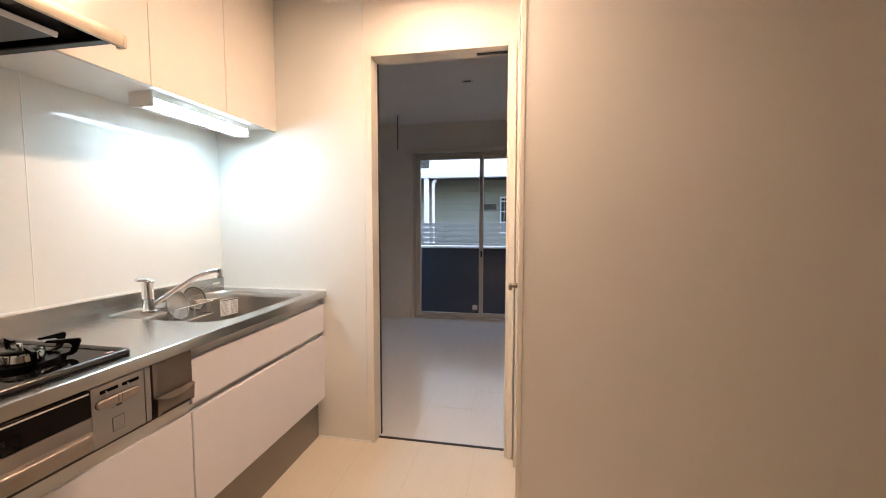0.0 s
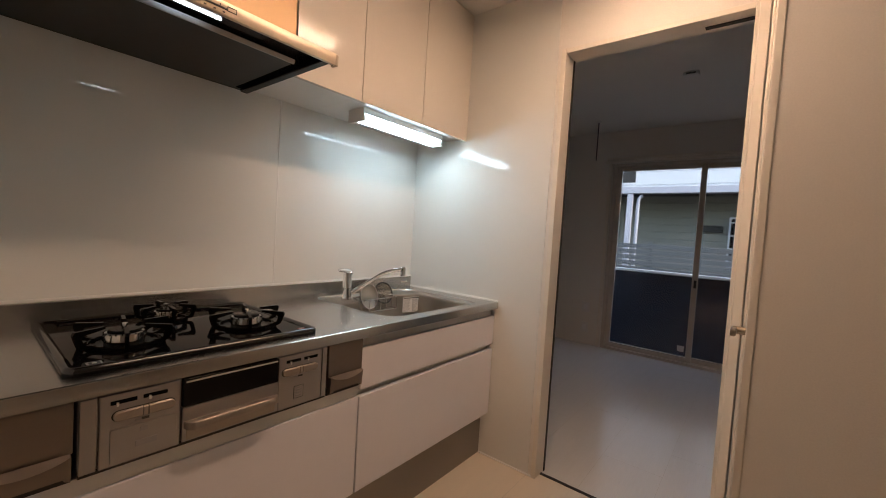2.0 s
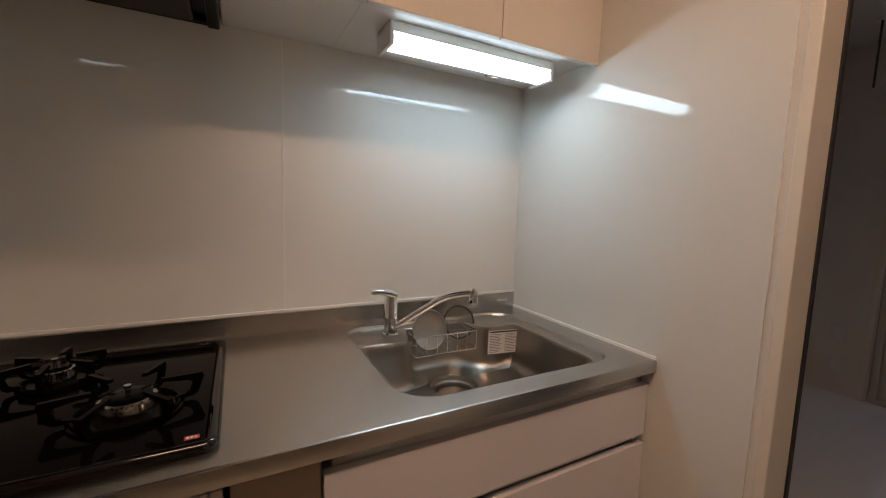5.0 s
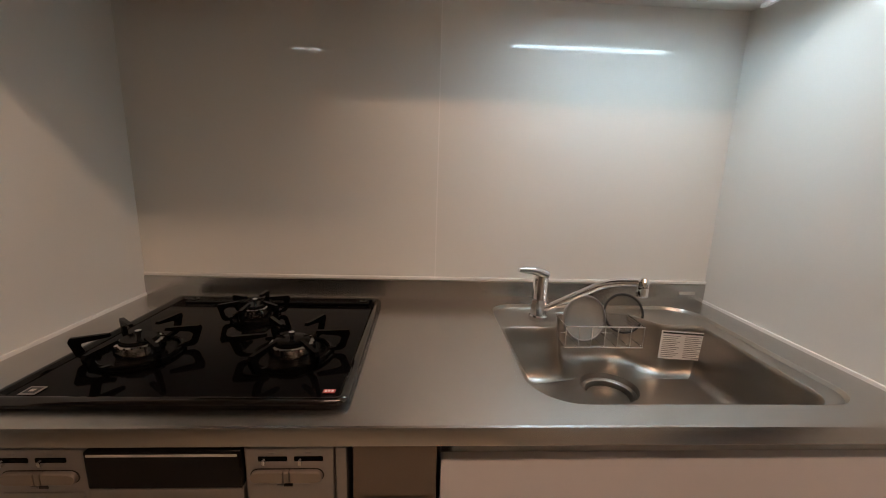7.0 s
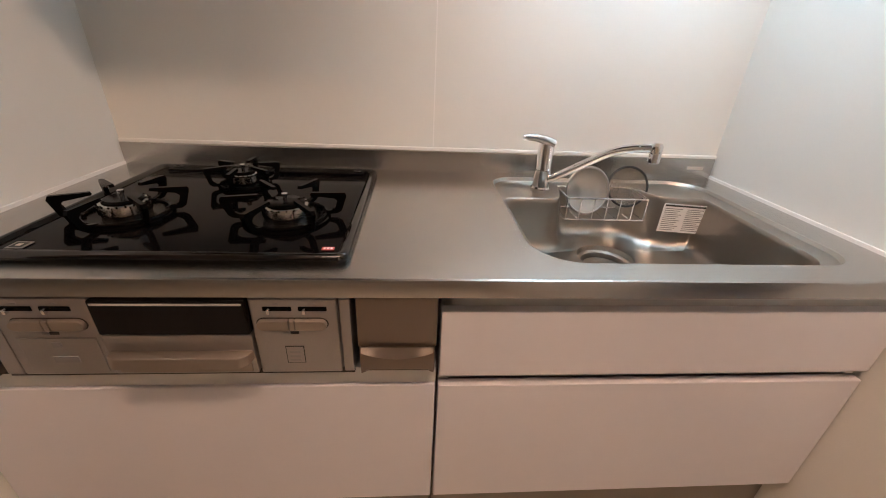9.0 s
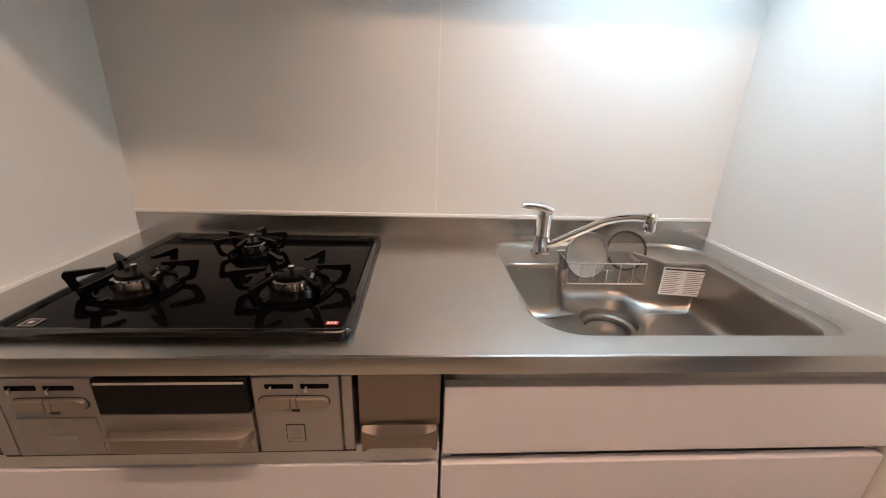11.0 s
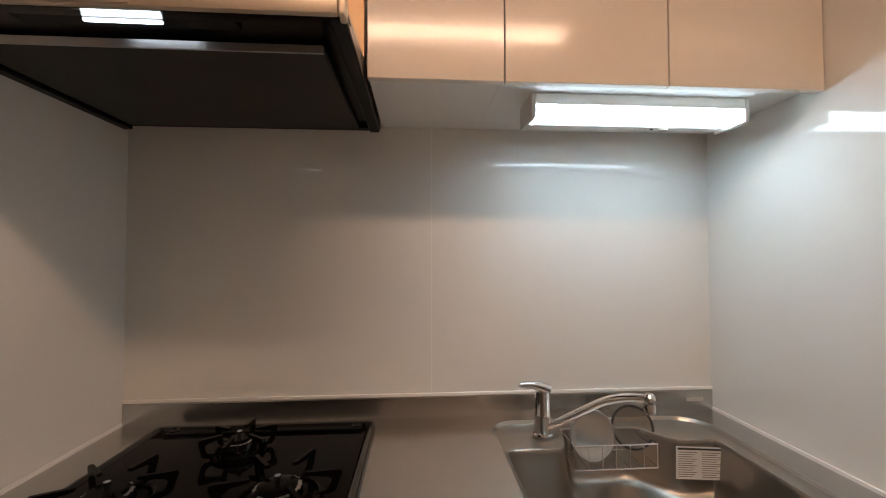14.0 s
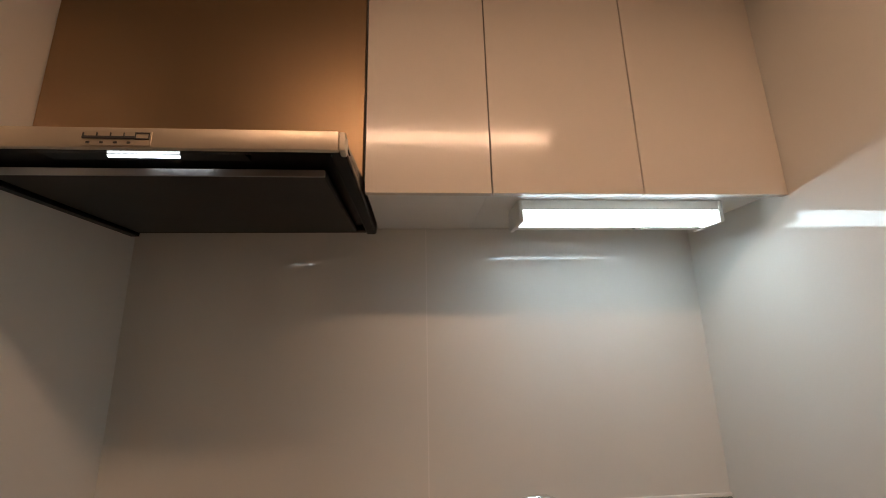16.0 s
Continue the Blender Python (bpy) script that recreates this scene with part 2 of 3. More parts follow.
wall("wall_window", WALLPAPER, [(WX, WX + 0.12, -0.40, 0.25, 0, CZ + 0.02), (WX, WX + 0.12, -3.6, -2.16, 0, CZ + 0.02),
     (WX, WX + 0.12, -2.16, -0.40, 2.10, CZ + 0.02)], "pale papered wall around the balcony window")
wall("wall_room_side", WALLPAPER, [(1.93, WX, 0.13, 0.25, 0, CZ + 0.02)], "plain pale wall of the next room")
wall("wall_room_south", WALLPAPER, [(1.93, WX, -3.6, -3.5, 0, CZ + 0.02)], "plain pale wall of the next room")

# glossy splash panels
wall("splash_panel_left", PANEL, [(0.0, 0.911, -0.004, 0.003, TOP + 0.05, 1.775)], "glossy off-white splashback panel", "wall panel")
wall("splash_panel_right", PANEL, [(0.9135, L - 0.004, -0.004, 0.003, TOP + 0.05, 1.775)], "glossy off-white splashback panel", "wall panel")
wall("splash_panel_wing", PANEL, [(-0.003, 0.0, -0.81, 0.0, 0.0, CZ - 0.002)], "glossy off-white panel on the wing wall", "wall panel")
wall("splash_panel_door", PANEL, [(L - 0.004, L - 0.0005, -0.90, 0.0, 0.0, CZ - 0.002)], "glossy off-white panel on the wall beside the sink", "wall panel")
bm = bmesh.new()
box(bm, 0.9105, 0.914, -0.0055, -0.003, TOP + 0.06, 1.76)
tagged(mesh("panel_joint", bm, SEAL), "thin white joint strip between splash panels", "joint strip", "", "structure")
bm = bmesh.new()
box(bm, -0.018, 0.002, -0.834, -0.81, 0, CZ - 0.003, 0.004)
tagged(mesh("corner_trim", bm, SEAL), "white corner trim on the wing wall", "trim", "", "structure")
bm = bmesh.new()
box(bm, L - 0.012, L, -0.93, -0.60, 0.0, 0.006, 0.002)
tagged(mesh("baseboard", bm, SEAL), "thin white sealing strip along the floor", "baseboard", "", "structure")

# doorway frame
fr = thing("doorway_frame", "cream painted door frame around an open doorway", "door frame", "", "structure")
pbox("jamb", fr, TRIM, L - 0.012, L + 0.112, DY0, DY0 + 0.024, 0, DH + 0.024, 0.003)
pbox("jamb", fr, TRIM, L - 0.012, L + 0.112, DY1 - 0.03, DY1, 0, DH + 0.024, 0.003)
pbox("jamb", fr, TRIM, L - 0.028, L - 0.013, DY1 - 0.045, DY1 - 0.012, 0, DH + 0.022, 0.004)
pbox("lintel", fr, TRIM, L - 0.011, L + 0.111, DY1, DY0, DH, DH + 0.024, 0.003)
pbox("track_slot", fr, JOINT, L + 0.05, L + 0.075, DY1, DY1 + 0.16, DH - 0.003, DH + 0.001, label="dark sliding door track")
pbox("threshold", fr, JOINT, L + 0.045, L + 0.063, DY1, DY0, -0.01, 0.003, label="dark floor joint strip")
pbox("rubber_strip", fr, JOINT, L + 0.085, L + 0.10, DY0 - 0.004, DY0, 0, DH, label="dark sliding door seal")

# side door with a lever, beside the doorway
sd = thing("side_door", "cream painted door with a satin lever handle, closed", "door", "", "structure")
pbox("door_leaf", sd, TRIM, 1.43, 1.735, -1.737, -1.722, 0.005, 2.04, 0.003)
pbox("casing", sd, TRIM, 1.735, 1.80, -1.737, -1.705, 0, 2.08, 0.004)
pbox("casing", sd, TRIM, 1.394, 1.43, -1.737, -1.715, 0, 2.08, 0.004)
pbox("lintel", sd, TRIM, 1.43, 1.735, -1.737, -1.710, 2.04, 2.08, 0.004)
dh = pbox("lever_plate", sd, BRASS, 1.525, 1.56, -1.723, -1.716, 0.925, 1.015, 0.003, "satin lever plate")
bm = bmesh.new()
cyl(bm, (1.542, -1.723, 0.955), (1.542, -1.683, 0.955), 0.012)
box(bm, 1.47, 1.552, -1.693, -1.677, 0.945, 0.965, 0.005)
part("lever", bm, BRASS, dh, "satin lever handle")

# ---- window of the next room ----
w = thing("window_1", "wide two-leaf sliding balcony window, aluminium frame, shut", "window", "", "structure")
Y0, Y1, WZ = -0.405, -2.155, 2.095
for nm, b in (("window_frame", (WX + 0.0, WX + 0.11, Y0 - 0.04, Y0, 0.0, WZ)), ("window_frame", (WX, WX + 0.11, Y1, Y1 + 0.04, 0.0, WZ)),
              ("window_frame", (WX, WX + 0.11, Y1 + 0.04, Y0 - 0.04, WZ - 0.03, WZ)), ("window_sill", (WX - 0.01, WX + 0.11, Y1 + 0.04, Y0 - 0.04, 0.0, 0.028))):
    pbox(nm, w, ALU, *b, 0.003)


def sash(x, ya, yb):
    s = 0.05
    z0, z1 = 0.03, WZ - 0.032
    sh = pbox("sash", w, ALU, x, x + 0.032, ya - s, ya, z0, z1, 0.003)
    for b in ((x, x + 0.032, yb, yb + s, z0, z1), (x, x + 0.032, yb + s, ya - s, z0, z0 + 0.05), (x, x + 0.032, yb + s, ya - s, z1 - 0.045, z1)):
        pbox("rail", sh, ALU, *b, 0.003)
    g = pbox("pane", sh, GLASS, x + 0.012, x + 0.018, yb + s - 0.004, ya - s + 0.004, z0 + 0.046, z1 - 0.041)
    g.visible_shadow = False
    return sh


s1 = sash(WX + 0.025, Y0 - 0.041, -1.295)
s2 = sash(WX + 0.062, -1.24, Y1 + 0.041)
pbox("latch", s1, JOINT, WX + 0.014, WX + 0.026, -1.285, -1.262, 0.80, 0.88, 0.003, "black window latch")
pbox("sticker", s1, PAPER, WX + 0.0345, WX + 0.0365, -1.225, -1.165, 0.13, 0.19, 0, "small white sticker on the pane")
bm = bmesh.new()
box(bm, WX - 0.035, WX - 0.001, -2.3, -0.32, 2.105, 2.135, 0.004)
box(bm, WX - 0.05, WX - 0.006, -2.3, -0.34, 2.135, 2.16, 0.004)
tagged(mesh("curtain_rail", bm, TRIM, True), "white curtain rail above the balcony window", "curtain rail")
bm = bmesh.new()
box(bm, WX - 0.02, WX - 0.001, -0.395, -0.36, 0, 2.10, 0.003)
tagged(mesh("window_casing", bm, TRIM, True), "pale casing beside the balcony window", "trim", "", "structure")

# ---- next room's small things ----
rod = thing("drying_rod_hanger", "slender grey ceiling rod hanger for drying laundry", "rod hanger")
bm = bmesh.new()
cyl(bm, (4.2, -0.35, CZ + 0.02), (4.2, -0.35, 2.06), 0.006, n=10)
part("rod", bm, FENCE, rod)
bm = bmesh.new()
cyl(bm, (4.2, -0.35, CZ + 0.02), (4.2, -0.35, CZ + 0.005), 0.025, n=16)
part("mount", bm, PLASTIC, rod)
for yy in (-0.20,):
    for z0, z1 in ((0.38, 0.50), (0.14, 0.26)):
        o = thing("wall_outlet", "white plastic wall outlet plate", "outlet", "outlets by the window")
        pl = pbox("plate", o, PLASTIC, WX - 0.008, WX, yy - 0.06, yy + 0.03, z0, z1, 0.003)
        pbox("socket", pl, PAPER, WX - 0.011, WX - 0.007, yy - 0.035, yy + 0.005, z0 + 0.03, z1 - 0.03, 0.002)
o = thing("ceiling_rosette", "small white ceiling light socket", "ceiling socket")
bm = bmesh.new()
box(bm, 3.26, 3.32, -1.32, -1.22, CZ - 0.003, CZ + 0.02, 0.006)
part("body", bm, PLASTIC, o)
pbox("slot", o, FENCE, 3.257, 3.262, -1.30, -1.24, CZ + 0.002, CZ + 0.012)

# ---- outside ----
wall("ground", GRASS, [(4.8, 300, -200, 200, -0.9, -0.6)], "grey gravel ground outside", "ground")
wall("balcony_floor", CONC, [(WX + 0.12, 5.5, -6, 4, -0.6, -0.05)], "grey concrete balcony floor", "balcony")
bal = thing("balcony_parapet", "dark balcony panel with a white handrail", "balcony parapet")
pbox("panel", bal, NAVY, 5.28, 5.32, -6, 4, -0.05, 0.872, 0.004)
pbox("handrail", bal, RAILM, 5.25, 5.35, -6, 4, 0.872, 0.905, 0.008, "white handrail")
fence = thing("louvre_fence", "grey horizontal louvre fence between the buildings", "fence")
for k in range(18):
    pbox("slat", fence, FENCE, 7.49, 7.51, -6, 5, -0.55 + k * 0.1, -0.55 + k * 0.1 + 0.075, 0.003)
for k in range(9):
    pbox("post", fence, FENCE, 7.515, 7.56, -5.3 + k * 1.25 - 0.03, -5.3 + k * 1.25 + 0.03, -0.6, 1.27, 0.004)
hs = thing("neighbour_house", "pale two-storey house with a covered parking bay", "house")
pbox("upper_wall", hs, SIDW, 10.0, 16, -12, 12, 2.56, 5.6)
up = hs.children[0]
for k in range(10):
    pbox("siding_board", up, SIDW, 9.985, 10.0, -12, 12, 2.60 + k * 0.3, 2.60 + k * 0.3 + 0.285, 0.004)
pbox("beam", hs, STEELP, 9.95, 10.15, -12, 12, 2.40, 2.555, 0.01)
pbox("soffit", hs, JOINT, 10.15, 13, -12, 12, 2.50, 2.555)
pbox("roof", hs, SIDG, 9.6, 16.4, -12.4, 12.4, 5.6, 5.75)
lw = pbox("lower_wall", hs, SIDG, 11.6, 16, -12, 12, -0.6, 2.5)
for k in range(16):
    pbox("siding_board", lw, SIDG, 11.575, 11.6, -12, 12, -0.5 + k * 0.19, -0.5 + k * 0.19 + 0.165, 0.006)
for yy in (0.67, -6.2, 7.2):
    pbox("post", hs, STEELP, 9.97, 10.09, yy - 0.06, yy + 0.06, -0.6, 2.40, 0.006)
bm = bmesh.new()
tube(bm, [(10.05, 0.50, -0.6), (10.05, 0.50, 2.2), (10.05, 0.49, 2.28), (10.06, 0.46, 2.33), (10.08, 0.42, 2.35)], 0.04, 12)
part("downpipe", bm, STEELP, hs, "white downpipe")
v = pbox("vent", hs, JOINT, 9.975, 10.0, 0.58, 0.86, 2.66, 2.93, 0.005, "dark square vent")
hw = pbox("window", hs, SIDW, 11.54, 11.58, -1.62, -1.20, 0.80, 2.00, 0.004, "small barred window")
pbox("pane", hw, DARKGL, 11.53, 11.541, -1.58, -1.24, 0.85, 1.95)
for k in range(5):
    pbox("bar", hw, RAILM, 11.50, 11.515, -1.60 + k * 0.09, -1.588 + k * 0.09, 0.82, 1.98)
for k in range(4):
    pbox("bar", hw, RAILM, 11.50, 11.515, -1.61, -1.21, 0.92 + k * 0.31, 0.945 + k * 0.31)
pbox("shutter_box", hs, HOODB, 11.45, 11.6, -1.10, -0.70, 1.62, 1.78, 0.01)

# ---- worktop with sink ----
XS, YS = 1.41, -0.36      # middle of the sink
N = 288


def rounded(x0, x1, y0, y1, rs):
    """Outline of a rounded rectangle as seen from the sink's middle: radius by angle. rs: corner radii (x1y1, x0y1, x0y0, x1y0)."""
    out = []
    for k in range(N):
        a = 2 * math.pi * k / N
        d = Vector((math.cos(a), math.sin(a)))
        lo, hi = 0.0, 1.5
        for _ in range(40):
            m = (lo + hi) / 2
            px, py = XS + d.x * m, YS + d.y * m
            cx = 0 if px > (x0 + x1) / 2 else 1
            cy = 0 if py > (y0 + y1) / 2 else 1
            r = rs[(0, 1, 2, 3)[(cx if cy == 0 else 3 - cx)]]
            qx = abs(px - (x0 + x1) / 2) - (x1 - x0) / 2 + r
            qy = abs(py - (y0 + y1) / 2) - (y1 - y0) / 2 + r
            s = math.hypot(max(qx, 0), max(qy, 0)) + min(max(qx, qy), 0) - r
            lo, hi = (m, hi) if s < 0 else (lo, m)
        out.append(lo)
    return out


def ring(bm, radii, z):
    return [bm.verts.new((XS + r * math.cos(2 * math.pi * k / N), YS + r * math.sin(2 * math.pi * k / N), z)) for k, r in enumerate(radii)]


def bridge(bm, a, b):
    for k in range(N):
        bm.faces.new((a[k], a[(k + 1) % N], b[(k + 1) % N], b[k]))


RIM = rounded(1.085, 1.735, -0.60, -0.055, (0.10, 0.07, 0.10, 0.07))


def bowl_line():
    """The bowl's lip: inset from the rim, with the tap deck, the basket bay and the shelf at the back."""
    inner = rounded(1.098, 1.694, -0.590, -0.07, (0.09, 0.06, 0.10, 0.06))
    out = []
    for k, r in enumerate(inner):
        a = 2 * math.pi * k / N
        dx, dy = math.cos(a), math.sin(a)
        if dy > 0.05:
            for _ in range(30):
                x = XS + r * dx
                t1 = 1 / (1 + math.exp((x - 1.272) / 0.008))
                t2 = 1 / (1 + math.exp(-(x - 1.535) / 0.018))
                lim = -0.085 - 0.125 * t1 - (0.088 + 0.012 * math.sin(max(0.0, x - 1.535) / 0.18 * math.pi)) * t2
                if YS + r * dy <= lim:
                    break
                r -= 0.006
        out.append(r)
    for _ in range(6):
        out = [(out[k - 1] + 2 * out[k] + out[(k + 1) % N]) / 4 for k in range(N)]
    return out


LIP = bowl_line()
wt = thing("worktop", "brushed stainless steel kitchen worktop with a low upstand", "worktop")
bm = bmesh.new()
FY = -0.665
XL = 1.0
corner = []
for k in range(N):
    a = 2 * math.pi * k / N
    dx, dy = math.cos(a), math.sin(a)
    c = [1e9]
    if abs(dx) > 1e-6:
        c.append(((L - 0.006 if dx > 0 else XL) - XS) / dx)
    if abs(dy) > 1e-6:
        c.append(((-0.014 if dy > 0 else FY + 0.006) - YS) / dy)
    corner.append(min(x for x in c if x > 0))
# snap the outer line to the rectangle's corners
outer = ring(bm, corner, TOP)
for cx, cy in ((L - 0.006, -0.014), (XL, -0.014), (XL, FY + 0.006), (L - 0.006, FY + 0.006)):
    v = min(outer, key=lambda q: (q.co.x - cx) ** 2 + (q.co.y - cy) ** 2)
    v.co.x, v.co.y = cx, cy
rim = ring(bm, RIM, TOP)
bridge(bm, outer, rim)
vs = [bm.verts.new(p) for p in ((0.004, FY + 0.006, TOP), (XL, FY + 0.006, TOP), (XL, -0.014, TOP), (0.004, -0.014, TOP))]
bm.faces.new(vs)
part("top_sheet", bm, STEEL, wt)
bm = bmesh.new()
prof = [(FY + 0.006, TOP), (FY + 0.002, TOP - 0.0015), (FY, TOP - 0.006), (FY, TOP - 0.034), (FY + 0.004, TOP - 0.036), (FY + 0.02, TOP - 0.036)]
rows = [[bm.verts.new((x, y, z)) for y, z in prof] for x in (0.004, L - 0.006)]
for k in range(len(prof) - 1):
    bm.faces.new((rows[0][k], rows[0][k + 1], rows[1][k + 1], rows[1][k]))
for r in rows:
    bm.faces.new(r)
part("front_edge", bm, STEEL, wt)
us = pbox("upstand", wt, STEEL, 0.002, L - 0.006, -0.014, -0.004, TOP - 0.01, 0.913, 0.003)
pbox("nameplate", us, SILVERB, 1.735, 1.79, -0.0155, -0.013, 0.878, 0.888, 0.0005, "small maker's plate")
pbox("sealant", wt, SEAL, 0.002, L - 0.004, -0.013, -0.0045, 0.9125, 0.9235, 0.003, "white silicone sealant")
pbox("sealant", wt, SEAL, 0.0, 0.007, FY + 0.004, -0.014, TOP - 0.002, TOP + 0.009, 0.002, "white silicone sealant")
pbox("sealant", wt, SEAL, L - 0.011, L - 0.004, FY + 0.004, -0.014, TOP - 0.002, TOP + 0.009, 0.002, "white silicone sealant")

sk = thing("sink", "large satin stainless steel sink bowl set in the worktop", "sink")
bm = bmesh.new()


def shrink(radii, d):
    return [r - d for r in radii]


lay = [ring(bm, RIM, TOP - 0.0005), ring(bm, shrink(RIM, 0.003), TOP - 0.004), ring(bm, shrink(RIM, 0.006), TOP - 0.009)]
lay += [ring(bm, [min(a - 0.007, b + 0.004) for a, b in zip(RIM, LIP)], TOP - 0.011)]


def inward(pts, d, passes):
    """The line moved inwards by d square to itself, then evened."""
    out = []
    for k, p in enumerate(pts):
        t = (pts[(k + 1) % N] - pts[k - 1]).normalized()
        out.append(p + Vector((-t.y, t.x)) * d)
    for _ in range(passes):
        out = [(out[k - 1] + 2 * out[k] + out[(k + 1) % N]) / 4 for k in range(N)]
    return out


line = [Vector((XS + r * math.cos(2 * math.pi * k / N), YS + r * math.sin(2 * math.pi * k / N))) for k, r in enumerate(LIP)]
for d, z, passes in ((0.001, 0.0125, 0), (0.002, 0.016, 0), (0.002, 0.024, 1), (0.003, 0.06, 1), (0.003, 0.10, 1), (0.003, 0.125, 2), (0.004, 0.138, 3),
                     (0.005, 0.147, 4), (0.006, 0.153, 6), (0.008, 0.1575, 8), (0.010, 0.160, 8)):
    line = inward(line, d, passes)
    lay.append([bm.verts.new((p.x, p.y, TOP - z)) for p in line])
for a, b in zip(lay, lay[1:]):
    bridge(bm, a, b)
dc = (1.400, -0.262, TOP - 0.166)
edge = [Vector((dc[0] + 0.078 * math.cos(2 * math.pi * k / N), dc[1] + 0.078 * math.sin(2 * math.pi * k / N))) for k in range(N)]
last = lay[-1]
for step in range(1, 7):
    u = step / 6
    nxt = [bm.verts.new((*(p.lerp(e, u)), TOP - 0.160 - 0.006 * u)) for p, e in zip(line, edge)]
    bridge(bm, last, nxt)
    last = nxt
part("bowl", bm, BOWLST, sk)
bm = bmesh.new()
lathe(bm, dc, [(0.0785, 0.0), (0.077, -0.003), (0.074, -0.014), (0.067, -0.016), (0.064, -0.018), (0.063, -0.042), (0.0001, -0.044)], 40, False)
dr = part("drain", bm, BOWLST, sk, "round steel drain")
bm = bmesh.new()
lathe(bm, dc, [(0.0001, -0.030), (0.034, -0.0295), (0.050, -0.033), (0.053, -0.030), (0.057, -0.0305)], 40)
part("drain_cover", bm, BOWLST, dr)
bm = bmesh.new()
box(bm, -0.068, 0.068, -0.001, 0.0005, -0.085, 0.0)
lab = part("care_label", bm, PAPER, sk, "white printed care label", False)
lab.matrix_basis = pose(1.636, -0.2065, 0.826, -2, 2, -4)
for x0, x1, z0, z1, mt in [(-0.064, 0.064, -0.008, -0.003, INK)] + [
        (-0.062 + c * 0.064, -0.062 + c * 0.064 + w_, -0.0155 - r * 0.0058, -0.0135 - r * 0.0058, GREYINK)
        for r in range(12) for c, w_ in ((0, 0.05 - 0.006 * (r % 3)), (1, 0.056 - 0.008 * ((r + 1) % 3)))]:
    bm = bmesh.new()
    box(bm, x0, x1, -0.0014, -0.0008, z0, z1)
    part("print_bar", bm, mt, lab, "", False)

# dish basket in the sink
bk = thing("sink_basket", "chrome wire basket hung at the back of the sink", "wire basket")
bx0, bx1, by0, by1, bz0, bz1 = 1.285, 1.515, -0.205, -0.10, 0.775, 0.838
for z in (bz1, bz0):
    bm = bmesh.new()
    tube(bm, [(bx0, by0, z), (bx1, by0, z), (bx1, by1, z), (bx0, by1, z), (bx0, by0, z)], 0.0022, 8)
    part("ring_wire", bm, CHROME, bk)
for k in range(7):
    x = bx0 + (bx1 - bx0) * k / 6
    bm = bmesh.new()
    tube(bm, [(x, by0, bz1), (x, by0, bz0), (x, by1, bz0), (x, by1, bz1)], 0.0016, 8)
    part("wire", bm, CHROME, bk)


def disc(name, label, c, r, tilt, turn, m, rimm):
    d = thing(name, label, "dish", "dishes in the sink basket")
    bm = bmesh.new()
    lathe(bm, (0, 0, 0), [(0.0001, -0.022), (r * 0.55, -0.021), (r * 0.8, -0.014), (r * 0.96, -0.002), (r * 0.95, 0.0), (r * 0.78, -0.011), (r * 0.5, -0.018), (0.0001, -0.019)], 40)
    part("dish", bm, m, d)
    bm = bmesh.new()
    tube(bm, [(r * math.cos(2 * math.pi * k / 40), r * math.sin(2 * math.pi * k / 40), 0) for k in range(41)], 0.0035, 8)
    part("rim", bm, rimm, d)
    d.matrix_basis = pose(*c, tilt, 0, turn)
    return d


disc("wrapped_dish", "steel strainer dish in clear plastic wrap", (1.352, -0.165, 0.848), 0.066, 76, 8, WRAP, SILVER)
disc("round_strainer", "round chrome strainer standing in the basket", (1.490, -0.125, 0.850), 0.058, 72, -6, SMOKE, JOINT)

# tap
tp = thing("kitchen_tap", "chrome single-lever kitchen tap with a swivel spout", "tap")
tx, ty, tz = 1.217, -0.150, TOP - 0.011
bm = bmesh.new()
lathe(bm, (tx, ty, tz), [(0.0275, 0), (0.0275, 0.012), (0.024, 0.016), (0.0225, 0.06), (0.0232, 0.062), (0.0232, 0.066), (0.0222, 0.068), (0.0215, 0.125), (0.019, 0.138), (0.010, 0.143), (0.0001, 0.144)])
part("body", bm, CHROME, tp)
bm = bmesh.new()
tube(bm, [(tx + 0.015, ty - 0.008, tz + 0.137), (tx - 0.012, ty - 0.012, tz + 0.148), (tx - 0.035, ty - 0.018, tz + 0.153), (tx - 0.058, ty - 0.024, tz + 0.155), (tx - 0.075, ty - 0.028, tz + 0.156)], [0.013, 0.013, 0.010, 0.009, 0.006], 14)
part("lever", bm, CHROME, tp)
bm = bmesh.new()
S0, S1 = Vector((tx + 0.015, ty - 0.01, tz + 0.035)), Vector((1.408, -0.340, 1.008))
knee = S0.lerp(S1, 0.72) + Vector((0, 0, 0.031))
pts = [S0.lerp(knee, k / 5 * 0.72) for k in range(6)]
a0, a2 = S0.lerp(knee, 0.74), S1
for k in range(1, 13):
    u = k / 12
    pts.append((1 - u) ** 2 * a0 + 2 * u * (1 - u) * knee + u * u * a2)
tube(bm, pts, 0.0105, 16)
part("spout", bm, CHROME, tp)
bm = bmesh.new()
lathe(bm, (1.410, -0.342, 0.974), [(0.011, 0), (0.0135, 0.003), (0.0135, 0.02), (0.0125, 0.024), (0.0130, 0.026), (0.0130, 0.040), (0.008, 0.047), (0.0001, 0.048)], 24)
part("aerator", bm, CHROME, tp)

# ---- gas hob ----
hob = thing("gas_hob", "black glass three-burner gas hob set in the worktop", "gas hob")
bm = bmesh.new()


